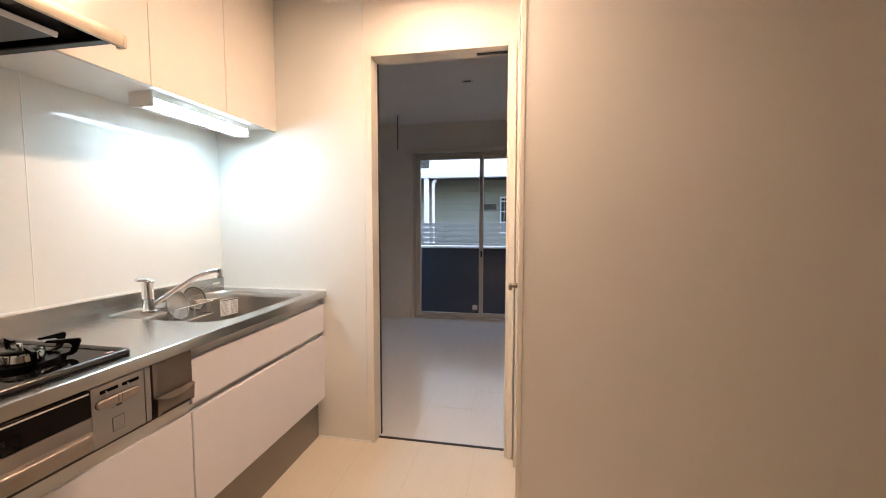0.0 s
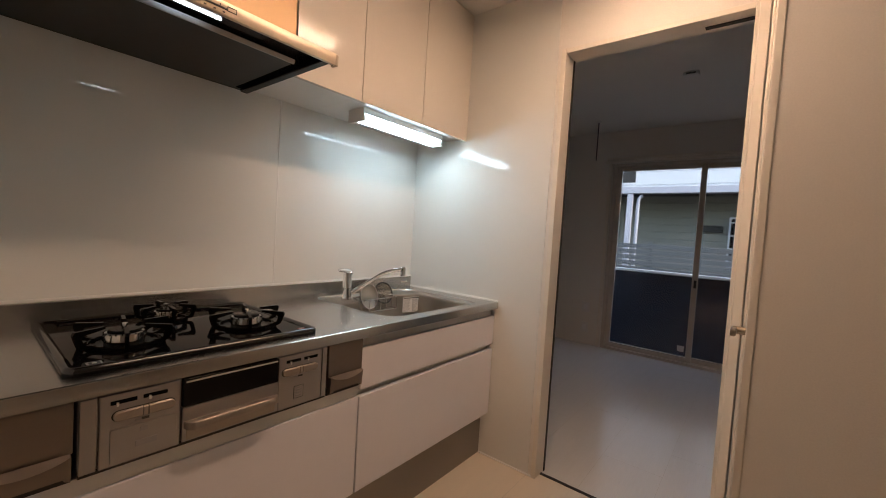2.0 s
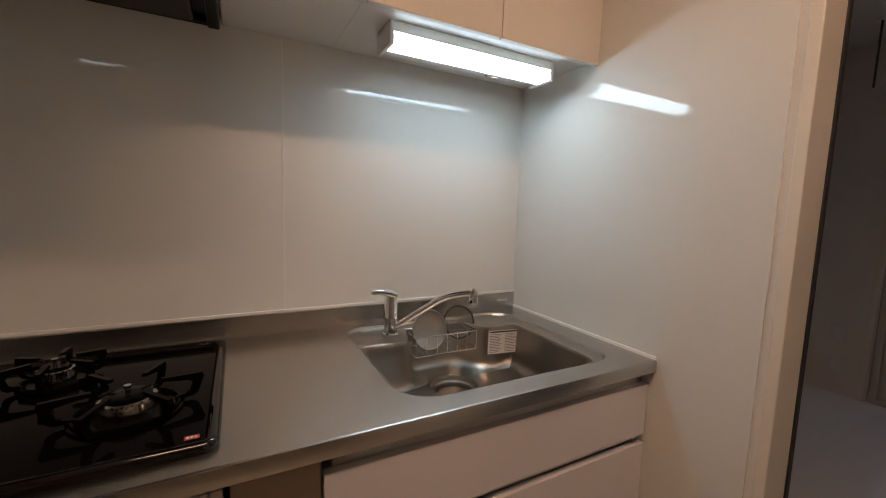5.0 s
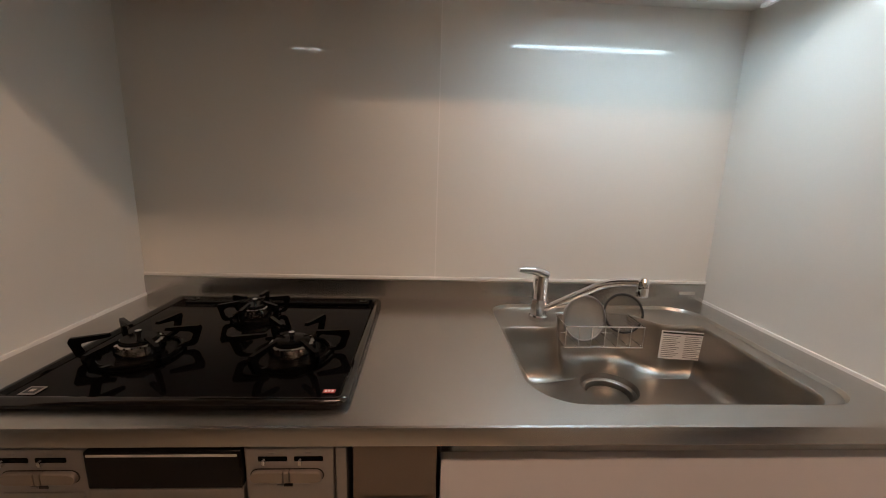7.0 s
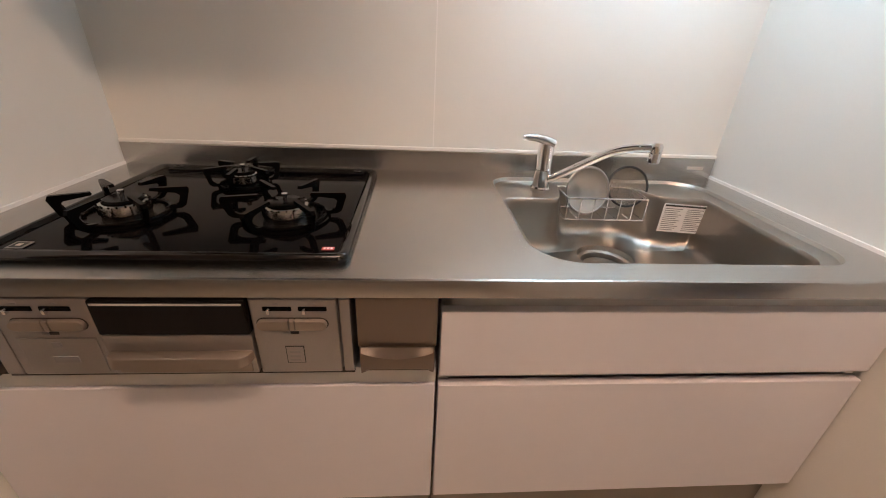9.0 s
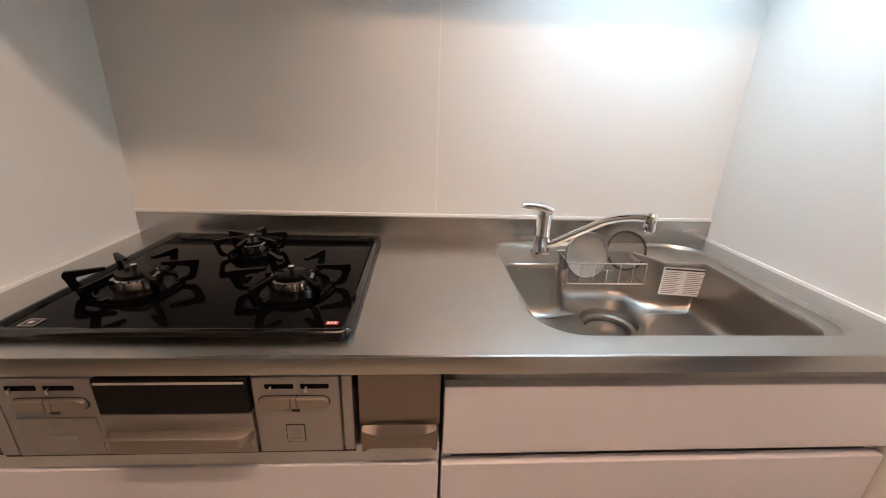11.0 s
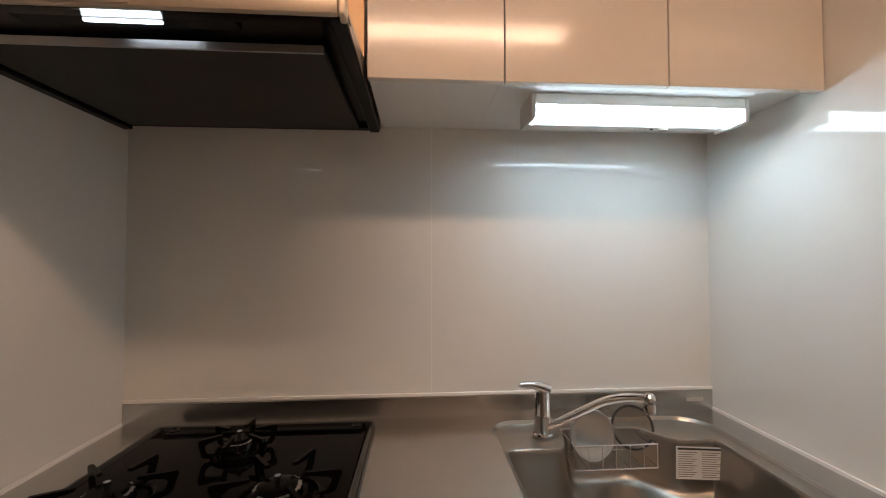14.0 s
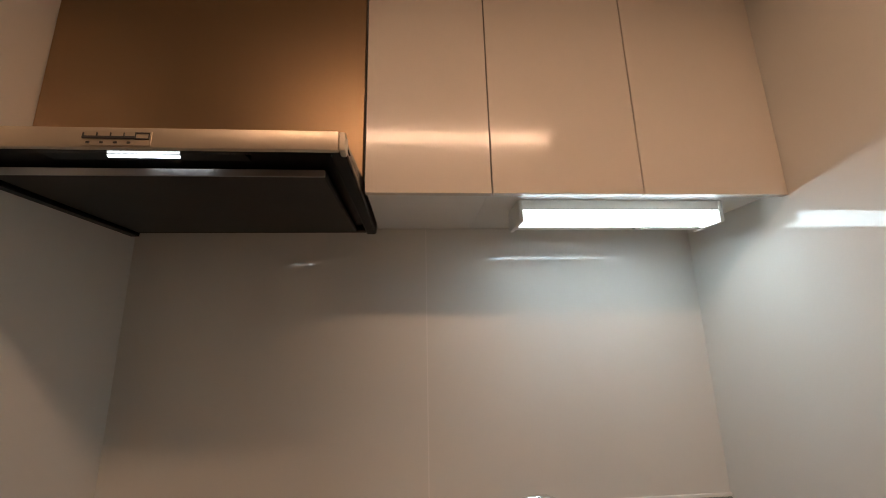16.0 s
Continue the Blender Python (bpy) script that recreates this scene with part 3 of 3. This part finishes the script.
def hob_ring(inset, z):
    """Rounded outline of the hob at a height."""
    x0, x1, y0, y1, r = 0.135 + inset, 0.747 - inset, -0.618 + inset, -0.062 - inset, 0.026 - min(inset, 0.016)
    out = []
    for cx, cy, a0 in ((x1 - r, y1 - r, 0), (x0 + r, y1 - r, 90), (x0 + r, y0 + r, 180), (x1 - r, y0 + r, 270)):
        out += [bm.verts.new((cx + r * math.cos(radians(a0 + k * 11.25)), cy + r * math.sin(radians(a0 + k * 11.25)), TOP + z)) for k in range(9)]
    return out


hr = [hob_ring(*q) for q in ((0.004, 0.0005), (0.0005, 0.003), (0.0, 0.008), (0.0015, 0.0125), (0.005, 0.0165), (0.0095, 0.0185), (0.014, 0.0180), (0.0185, 0.0150), (0.022, 0.0115))]
for a, b in zip(hr, hr[1:]):
    for k in range(36):
        bm.faces.new((a[k], a[(k + 1) % 36], b[(k + 1) % 36], b[k]))
bm.faces.new(hr[0][::-1])
part("rim", bm, BLACKR, hob, "glossy black rounded rim")
bm = bmesh.new()
bm.faces.new(hob_ring(0.0215, 0.0114))
plate = part("glass_plate", bm, BLACKG, hob)
ve = pbox("exhaust_grille", hob, BLACKE, 0.185, 0.715, -0.125, -0.078, TOP + 0.012, TOP + 0.019, 0.004)
for k in range(34):
    pbox("slot", ve, BLACKE, 0.225 + k * 0.0132, 0.231 + k * 0.0132, -0.119, -0.085, TOP + 0.0185, TOP + 0.0197)
pbox("trim_line", hob, CHROME, 0.19, 0.71, -0.1315, -0.130, TOP + 0.0125, TOP + 0.0137)
for x in (0.205, 0.695):
    bm = bmesh.new()
    lathe(bm, (x, -0.101, TOP + 0.018), [(0.012, 0.0), (0.012, 0.003), (0.009, 0.004), (0.006, 0.0015), (0.0001, 0.0015)], 20)
    part("end_button", bm, BLACKR, ve)


def burner(c, s, twist):
    z = TOP + 0.012
    bm = bmesh.new()
    lathe(bm, (c[0], c[1], z), [(0.078 * s, 0.0), (0.078 * s, 0.004), (0.070 * s, 0.005), (0.050 * s, 0.002), (0.034 * s, 0.002)], 40)
    b = part("drip_ring", bm, BLACKE, hob)
    bm = bmesh.new()
    lathe(bm, (c[0], c[1], z), [(0.040 * s, 0.002), (0.040 * s, 0.010), (0.043 * s, 0.012), (0.041 * s, 0.030), (0.036 * s, 0.032)], 40)
    part("burner_base", bm, BURNER, b, "chromed burner base")
    bm = bmesh.new()
    lathe(bm, (c[0], c[1], z), [(0.034 * s, 0.031), (0.034 * s, 0.035), (0.030 * s, 0.038), (0.012, 0.038), (0.0001, 0.038)], 40)
    for k in range(20):
        a = 2 * math.pi * k / 20
        cyl(bm, (c[0] + 0.037 * s * math.cos(a), c[1] + 0.037 * s * math.sin(a), z + 0.026), (c[0] + 0.042 * s * math.cos(a), c[1] + 0.042 * s * math.sin(a), z + 0.031), 0.002, n=6)
    part("burner_cap", bm, BLACKE, b)
    bm = bmesh.new()
    cyl(bm, (c[0], c[1], z + 0.037), (c[0], c[1], z + 0.047), 0.004, n=14)
    cyl(bm, (c[0], c[1], z + 0.047), (c[0], c[1], z + 0.053), 0.006, n=14)
    part("heat_sensor", bm, CHROME, b)
    tr = thing("pan_support", "black enamelled pan support on the hob", "pan support", "pan supports")
    bm = bmesh.new()
    R = 0.070 * s
    tube(bm, [(c[0] + R * math.cos(2 * math.pi * k / 36), c[1] + R * math.sin(2 * math.pi * k / 36), z + 0.006) for k in range(37)], 0.004, 8)
    part("ring", bm, BLACKE, tr)
    for k in range(6):
        a = twist + 2 * math.pi * k / 6
        d = Vector((math.cos(a), math.sin(a), 0))
        n = Vector((-d.y, d.x, 0)) * 0.0042
        o = Vector((c[0], c[1], z))
        line = [(R - 0.006, 0.004), (R * 1.30, 0.006), (R * 1.42, 0.012), (R * 1.56, 0.043), (R * 1.51, 0.051), (0.046 * s, 0.053), (0.044 * s, 0.047), (R * 1.24, 0.039), (R * 1.32, 0.033), (R * 1.25, 0.018), (R * 1.16, 0.0135), (R - 0.006, 0.010)]
        bm = bmesh.new()
        A = [bm.verts.new(o + d * r + n + Vector((0, 0, h))) for r, h in line]
        B = [bm.verts.new(o + d * r - n + Vector((0, 0, h))) for r, h in line]
        bm.faces.new(A), bm.faces.new(B[::-1])
        for i in range(len(A)):
            j = (i + 1) % len(A)
            bm.faces.new((A[i], B[i], B[j], A[j]))
        part("claw", bm, BLACKE, tr, "", False)


burner((0.277, -0.435), 1.06, 0.35)
burner((0.594, -0.435), 1.12, 0.18)
burner((0.430, -0.225), 0.80, 0.52)
st = pbox("sticker", hob, SILVER, 0.178, 0.206, -0.592, -0.566, TOP + 0.0128, TOP + 0.0136, 0, "small silver label")
pbox("print_bar", st, INK, 0.182, 0.202, -0.588, -0.570, TOP + 0.0135, TOP + 0.014)
pbox("mark", st, SILVERB, 0.188, 0.196, -0.583, -0.575, TOP + 0.0139, TOP + 0.0143)
st = pbox("sticker", hob, RED, 0.695, 0.717, -0.585, -0.573, TOP + 0.0128, TOP + 0.0136, 0, "small red label")
for k in range(3):
    pbox("print_bar", st, PAPER, 0.698 + k * 0.006, 0.702 + k * 0.006, -0.582, -0.576, TOP + 0.0135, TOP + 0.014)

# ---- grill below the hob ----
gr = thing("gas_grill", "silver fish grill and control panel under the hob", "grill")
GF = -0.664
pbox("case", gr, SILVER, 0.155, 0.752, GF + 0.012, -0.10, 0.655, 0.812, 0)
lp = pbox("control_panel", gr, SILVER, 0.187, 0.338, GF, GF + 0.013, 0.652, 0.812, 0.003)
rp = pbox("control_panel", gr, SILVER, 0.587, 0.731, GF, GF + 0.013, 0.652, 0.812, 0.003)
pbox("end_trim", gr, SILVER, 0.156, 0.184, GF + 0.002, GF + 0.013, 0.652, 0.812, 0.002)
pbox("end_trim", gr, SILVER, 0.734, 0.752, GF + 0.002, GF + 0.013, 0.652, 0.812, 0.002)
pbox("bottom_gap", gr, JOINT, 0.156, 0.752, GF + 0.006, GF + 0.012, 0.645, 0.6535)
dd = pbox("grill_door", gr, SILVER, 0.341, 0.584, GF - 0.004, GF + 0.013, 0.656, 0.742, 0.002, "grey grill drawer front")
pbox("grill_glass", dd, DARKGL, 0.341, 0.584, GF - 0.006, GF + 0.012, 0.743, 0.812, 0.003, "dark grill window")
pbox("glass_trim", dd, SILVERB, 0.346, 0.579, GF - 0.0075, GF - 0.005, 0.803, 0.807, 0.0008)
pbox("lower_plate", dd, HANDLE, 0.350, 0.575, GF - 0.0055, GF - 0.003, 0.660, 0.686, 0.001, "darker plate under the handle")
bm = bmesh.new()
hp = [(0.343, -0.003), (0.349, -0.022), (0.362, -0.031), (0.565, -0.031), (0.577, -0.022), (0.583, -0.003)]
lo = [bm.verts.new((x, GF + y, 0.689)) for x, y in hp]
hi = [bm.verts.new((x, GF + y * 0.8, 0.708)) for x, y in hp]
bm.faces.new(lo), bm.faces.new(hi[::-1])
for k in range(6):
    bm.faces.new((lo[k], lo[(k + 1) % 6], hi[(k + 1) % 6], hi[k]))
bmesh.ops.bevel(bm, geom=bm.edges[:], offset=0.003, segments=2, affect="EDGES", profile=0.5)
part("handle", bm, HANDLE, dd, "bronze-grey metal pull handle")


def pill(bm, x0, x1, z0, z1, y0, y1, ends):
    """A raised bar with half-round ends where asked (first, last)."""
    h = (z1 - z0) / 2
    zc = (z0 + z1) / 2
    out = []
    if ends[1]:
        out += [(x1 - h + h * math.cos(radians(a)), zc + h * math.sin(radians(a))) for a in range(-90, 91, 18)]
    else:
        out += [(x1, z0), (x1, z1)]
    if ends[0]:
        out += [(x0 + h + h * math.cos(radians(a)), zc + h * math.sin(radians(a))) for a in range(90, 271, 18)]
    else:
        out += [(x0, z1), (x0, z0)]
    m = Vector(((x0 + x1) / 2, zc))
    back = [bm.verts.new((x, y1, z)) for x, z in out]
    mid = [bm.verts.new((x, y0 + 0.002, z)) for x, z in out]
    front = [bm.verts.new((x + (m.x - x) * 0.03, y0, z + (m.y - z) * 0.2)) for x, z in out]
    for a, b in ((back, mid), (mid, front)):
        for k in range(len(out)):
            q = (k + 1) % len(out)
            bm.faces.new((a[k], a[q], b[q], b[k]))
    bm.faces.new(front), bm.faces.new(back)


for p, sg in ((lp, 0.187), (rp, 0.587)):
    for k in range(2):
        x = sg + 0.018 + k * 0.058 + (0.004 if p is rp else 0.0)
        pbox("slider_slot", p, BLACKE, x, x + 0.047, GF - 0.0015, GF + 0.002, 0.7885, 0.7975, 0.0014)
        pbox("slider_knob", p, CHROME, x + 0.008, x + 0.014, GF - 0.009, GF - 0.001, 0.786, 0.7955, 0.002)
        pbox("print_bar", p, GREYINK, x + 0.018, x + 0.028, GF - 0.0008, GF + 0.001, 0.802, 0.805)
    x = sg + (0.022 if p is lp else 0.010)
    bm = bmesh.new()
    pill(bm, x - 0.003, x + 0.119, 0.7485, 0.7765, GF - 0.001, GF + 0.002, (True, True))
    part("bar_recess", bm, JOINT, p)
    for xa, xb, ends in ((x, x + 0.0525, (True, False)), (x + 0.054, x + 0.062, (False, False)), (x + 0.0635, x + 0.116, (False, True))):
        bm = bmesh.new()
        pill(bm, xa, xb, 0.7515, 0.7735, GF - 0.008, GF - 0.0005, ends)
        part("ignition_bar", bm, HANDLE, p)
    pbox("indicator", p, INK, x + 0.052, x + 0.066, GF - 0.0012, GF + 0.001, 0.741, 0.746)
    pbox("print_bar", p, GREYINK, x + 0.040, x + 0.050, GF - 0.0012, GF + 0.001, 0.741, 0.745)
pbox("battery_lid", lp, SILVER, 0.205, 0.330, GF - 0.002, GF + 0.001, 0.660, 0.734, 0.001)
pbox("print_bar", lp, GREYINK, 0.258, 0.272, GF - 0.0035, GF - 0.0015, 0.716, 0.726)
pbox("print_bar", lp, GREYINK, 0.250, 0.290, GF - 0.0035, GF - 0.0015, 0.683, 0.696)
q = pbox("notice", rp, INK, 0.636, 0.668, GF - 0.001, GF + 0.001, 0.676, 0.714)
pbox("notice_face", q, SILVER, 0.6375, 0.6665, GF - 0.0018, GF, 0.6775, 0.7125)
for k in range(3):
    pbox("print_bar", q, GREYINK, 0.643, 0.661, GF - 0.0026, GF - 0.001, 0.700 - k * 0.009, 0.704 - k * 0.009)

# ---- base cabinets ----
pbf = -0.647


def filler(x0, x1):
    f = thing("pullout_unit", "narrow taupe metal pull-out unit with a scooped pull", "cabinet", "pull-out units beside the grill")
    pbox("body", f, CARCASS, x0 + 0.004, x1 - 0.004, -0.60, -0.06, 0.65, 0.80)
    pbox("front", f, TAUPE, x0 + 0.004, x1 - 0.004, -0.659, -0.60, 0.706, 0.812, 0.002)
    bm = bmesh.new()
    n = 16
    rows = []
    for k in range(n + 1):
        u = k / n
        x = x0 + 0.008 + (x1 - x0 - 0.016) * u
        sag = 0.016 * math.sin(math.pi * u) ** 0.8
        arch = 0.015 * min(1, 8 * min(u, 1 - u)) ** 2
        rows.append([bm.verts.new((x, y, z)) for y, z in ((-0.640, 0.706), (-0.668, 0.706 - sag * 0.15), (-0.671, 0.702 - sag), (-0.668, 0.66), (-0.666, 0.650 + arch), (-0.640, 0.650 + arch))])
    for a, b in zip(rows, rows[1:]):
        for i in range(6):
            j = (i + 1) % 6
            bm.faces.new((a[i], a[j], b[j], b[i]))
    bm.faces.new(rows[0]), bm.faces.new(rows[-1])
    part("pull", bm, TAUPE, f)
    # shade in the hollow under the pull, put in as a near-black block
    pbox("shadow_gap", f, JOINT, x0 + 0.006, x1 - 0.006, -0.652, -0.605, 0.643, 0.668, label="dark block standing in for the shade under the pull")
    bm = bmesh.new()
    vs0 = []
    for k in range(n + 1):
        u = k / n
        x = x0 + 0.010 + (x1 - x0 - 0.020) * u
        sag = 0.015 * math.sin(math.pi * u) ** 0.8
        vs0.append((bm.verts.new((x, -0.6650, 0.7095)), bm.verts.new((x, -0.6760, 0.7065 - sag))))
    for a, b in zip(vs0, vs0[1:]):
        bm.faces.new((a[0], a[1], b[1], b[0]))
    bmesh.ops.solidify(bm, geom=bm.faces[:], thickness=0.002)
    part("pull_lip", bm, HANDLE, f, "pale crescent pull lip")


filler(0.004, 0.152)
filler(0.757, 0.906)
hc = thing("hob_cabinet", "white handleless cabinet below the grill", "cabinet")
pbox("body", hc, CARCASS, 0.004, 0.905, -0.625, -0.02, 0.238, 0.640)
pbox("rail", hc, CARCASS, 0.004, 0.905, pbf + 0.006, -0.60, 0.600, 0.640, 0.002, "pale grip rail")
pbox("drawer_front", hc, WHITEF, 0.005, 0.904, pbf, -0.626, 0.238, 0.600, 0.003)
sc = thing("sink_cabinet", "white two-drawer handleless cabinet below the sink", "cabinet")
bm = bmesh.new()
box(bm, 0.910, 0.93, -0.625, -0.02, 0.238, 0.80)
box(bm, L - 0.03, L - 0.008, -0.625, -0.02, 0.238, 0.80)
box(bm, 0.93, L - 0.03, -0.625, -0.02, 0.238, 0.26)
part("body", bm, CARCASS, sc, "", False)
pbox("rail", sc, CARCASS, 0.910, L - 0.008, pbf + 0.022, -0.600, 0.770, 0.812, 0.002, "pale grip rail")
pbox("rail", sc, CARCASS, 0.910, L - 0.008, pbf + 0.028, -0.600, 0.590, 0.625, 0.002, "pale grip rail")
pbox("drawer_front", sc, WHITEF, 0.910, L - 0.008, pbf, -0.626, 0.620, 0.775, 0.003)
pbox("drawer_front", sc, WHITEF, 0.910, L - 0.008, pbf, -0.626, 0.238, 0.595, 0.003)
kb = thing("kick_board", "dark grey plinth board under the cabinets", "plinth")
pbox("board", kb, KICK, 0.004, 0.905, -0.600, -0.585, 0.001, 0.237, 0.001)
pbox("board", kb, KICK, 0.908, L - 0.006, -0.600, -0.585, 0.001, 0.237, 0.001)

# ---- wall cabinets ----
UF = -0.384
UB = 1.733
edges = (0.757, 1.062, 1.443, 1.826)
for x0, x1 in zip(edges, edges[1:]):
    c = thing("wall_cabinet", "glossy white wall cabinet with a flat door", "wall cabinet", "wall cabinets")
    pbox("body", c, CARCASS, x0 + 0.0005, x1 - 0.0005, UF + 0.021, -0.006, UB + 0.018, CZ - 0.004)
    pbox("door", c, GLOSSW, x0 + 0.0015, x1 - 0.0015, UF, UF + 0.019, UB, CZ - 0.006, 0.0015)
hcab = thing("hood_cabinet", "satin champagne metal duct cover above the cooker hood", "wall cabinet")
pbox("body", hcab, CARCASS, 0.002, 0.753, UF + 0.021, -0.006, 1.80, CZ - 0.004)
pbox("front_panel", hcab, DUCT, 0.003, 0.7525, UF, UF + 0.019, 1.775, CZ - 0.006, 0.0015)

# ---- cooker hood ----
hd = thing("cooker_hood", "slim black cooker hood with a champagne front strip", "cooker hood")
HF = -0.638
bm = bmesh.new()
pr = [(HF + 0.012, 1.712), (HF + 0.012, 1.747), (UF - 0.01, 1.772), (-0.02, 1.772), (-0.02, 1.735), (-0.045, 1.735), (-0.045, 1.745), (HF + 0.09, 1.745), (HF + 0.075, 1.738), (HF + 0.055, 1.735), (HF + 0.04, 1.726)]
A = [bm.verts.new((0.002, y, z)) for y, z in pr]
B = [bm.verts.new((0.752, y, z)) for y, z in pr]
bm.faces.new(A), bm.faces.new(B)
for i in range(len(pr)):
    j = (i + 1) % len(pr)
    bm.faces.new((A[i], A[j], B[j], B[i]))
part("body", bm, HOODK, hd)
bm = bmesh.new()
box(bm, 0.002, 0.745, HF, HF + 0.012, 1.712, 1.748, 0.002)
part("front_strip", bm, HOODF, hd, "champagne metal front strip")
pbox("end_cap", hd, HOODF, 0.745, 0.757, HF + 0.001, HF + 0.03, 1.712, 1.748, 0.004)
pbox("side_rail", hd, HOODK, 0.722, 0.752, HF + 0.03, -0.025, 1.727, 1.748, 0.004)
pbox("side_rail", hd, HOODK, 0.002, 0.028, HF + 0.03, -0.025, 1.722, 1.748, 0.003)
pbox("baffle_plate", hd, HOODB, 0.030, 0.692, -0.485, -0.040, 1.730, 1.7445, 0.006, "dark grey baffle plate")
hl = pbox("lamp_housing", hd, HOODK, 0.20, 0.56, -0.578, -0.532, 1.739, 1.747, 0.002)
bm = bmesh.new()
box(bm, 0.312, 0.438, -0.556, -0.549, 1.7355, 1.741, 0.0015)
part("lamp_lens", bm, HLAMP, hl, "lit white lamp lens")
bm = bmesh.new()
pr = [(-0.4925, 1.7405), (-0.4885, 1.7275), (-0.484, 1.7275), (-0.484, 1.7405)]
A = [bm.verts.new((0.030, y, z)) for y, z in pr]
B = [bm.verts.new((0.690, y, z)) for y, z in pr]
bm.faces.new(A), bm.faces.new(B)
for i in range(4):
    bm.faces.new((A[i], A[(i + 1) % 4], B[(i + 1) % 4], B[i]))
part("polished_edge", bm, mat("dark polished metal", (0.50, 0.50, 0.51), 0.30, 1.0, 0.02, 40), hd, "dark polished baffle edge", False)
cp = pbox("switch_panel", hd, HOODF, 0.335, 0.443, HF - 0.0015, HF + 0.001, 1.7145, 1.740, 0.0005)
pbox("switch_bar", cp, INK, 0.337, 0.418, HF - 0.004, HF - 0.001, 1.7265, 1.7305, 0.0005)
for x0, x1, z0, z1 in ((0.418, 0.441, 1.736, 1.7375), (0.418, 0.441, 1.7255, 1.727), (0.418, 0.4195, 1.727, 1.736), (0.4395, 0.441, 1.727, 1.736)):
    pbox("switch_outline", cp, INK, x0, x1, HF - 0.003, HF - 0.001, z0, z1)
for k in range(4):
    pbox("switch_tick", cp, INK, 0.337 + k * 0.021, 0.3385 + k * 0.021, HF - 0.003, HF - 0.001, 1.7305, 1.737)
    pbox("print_bar", cp, INK, 0.344 + k * 0.021, 0.349 + k * 0.021, HF - 0.003, HF - 0.001, 1.718, 1.721)

# ---- lamps ----
ul = thing("cabinet_lamp", "lit white strip lamp under the wall cabinets", "strip lamp")
lx0, lx1, ly0, ly1 = 1.150, 1.722, -0.290, -0.180
bm = bmesh.new()
box(bm, lx0, lx0 + 0.012, ly0, ly1, 1.690, UB + 0.018, 0.002)
part("end_cap", bm, PLASTIC, ul)
bm = bmesh.new()
box(bm, lx1 - 0.012, lx1, ly0, ly1, 1.690, UB + 0.018, 0.002)
part("end_cap", bm, PLASTIC, ul)
pbox("housing", ul, PLASTIC, lx0 + 0.012, lx1 - 0.012, -0.226, ly1, 1.6975, UB + 0.018, 0.002)
pbox("top_rail", ul, PLASTIC, lx0 + 0.012, lx1 - 0.012, ly0 + 0.001, -0.226, 1.7235, UB + 0.018, 0.001)
bm = bmesh.new()
pr = [(ly0 + 0.003, 1.7235), (ly0 + 0.005, 1.710), (ly0 + 0.018, 1.6985), (-0.226, 1.6935), (-0.226, 1.7235)]
A = [bm.verts.new((lx0 + 0.012, y, z)) for y, z in pr]
B = [bm.verts.new((lx1 - 0.012, y, z)) for y, z in pr]
bm.faces.new(A), bm.faces.new(B)
for i in range(len(pr)):
    j = (i + 1) % len(pr)
    bm.faces.new((A[i], A[j], B[j], B[i]))
part("diffuser", bm, COOL, ul, "glowing white diffuser", False)
pbox("switch", ul, SILVERB, 1.535, 1.56, ly1 - 0.022, ly1 - 0.012, 1.693, 1.6980, 0.001)
pbox("sensor", ul, INK, 1.512, 1.519, ly1 - 0.020, ly1 - 0.014, 1.6955, 1.6978)
cl = thing("ceiling_lamp", "long flat white ceiling lamp, lit warm, on the kitchen ceiling", "ceiling lamp")
LA, LB, LY = 0.42, 1.56, -1.315
pbox("base", cl, PLASTIC, LA, LB, LY - 0.06, LY + 0.06, CZ - 0.045, CZ, 0.003)
for y in (LY - 0.06, LY + 0.054):
    pbox("side_lip", cl, PLASTIC, LA, LB, y, y + 0.006, CZ - 0.056, CZ - 0.044, 0.002)
for x in (LA - 0.008, LB):
    pbox("end_cap", cl, PLASTIC, x, x + 0.008, LY - 0.06, LY + 0.06, CZ - 0.058, CZ, 0.003)
pbox("diffuser", cl, WARM, LA + 0.001, LB - 0.001, LY - 0.053, LY + 0.053, CZ - 0.057, CZ - 0.046, 0.003, "glowing warm diffuser")

# ---- wing wall fitting ----
ic = thing("wall_intercom", "ivory plastic switch panel on the wing wall", "wall switch")
pbox("cover", ic, IVORY, 0.0, 0.020, -0.800, -0.73, 1.362, 1.552, 0.006)
pbox("face_plate", ic, IVORY, 0.0195, 0.0225, -0.793, -0.737, 1.375, 1.54, 0.001)

# ---- floor seams ----
for nm, x0, x1, y0, y1 in (("floor_seam_room", 1.90, 4.65, -3.45, 0.10), ("floor_seam_kitchen", -1.6, 1.86, -1.70, -0.61)):
    bm = bmesh.new()
    y = y0 + 0.2
    k = 0
    while y < y1:
        box(bm, x0, x1, y - 0.0005, y + 0.0005, -0.002, 0.0004)
        xs = x0 + 0.35 + (k * 0.61) % 0.9
        while xs < x1:
            box(bm, xs - 0.0005, xs + 0.0005, y, min(y + 0.303, y1), -0.002, 0.0004)
            xs += 1.818
        y += 0.303
        k += 1
    tagged(mesh(nm, bm, FLOORSEAM), "fine seams between the floor boards", "floor seam", "", "structure")
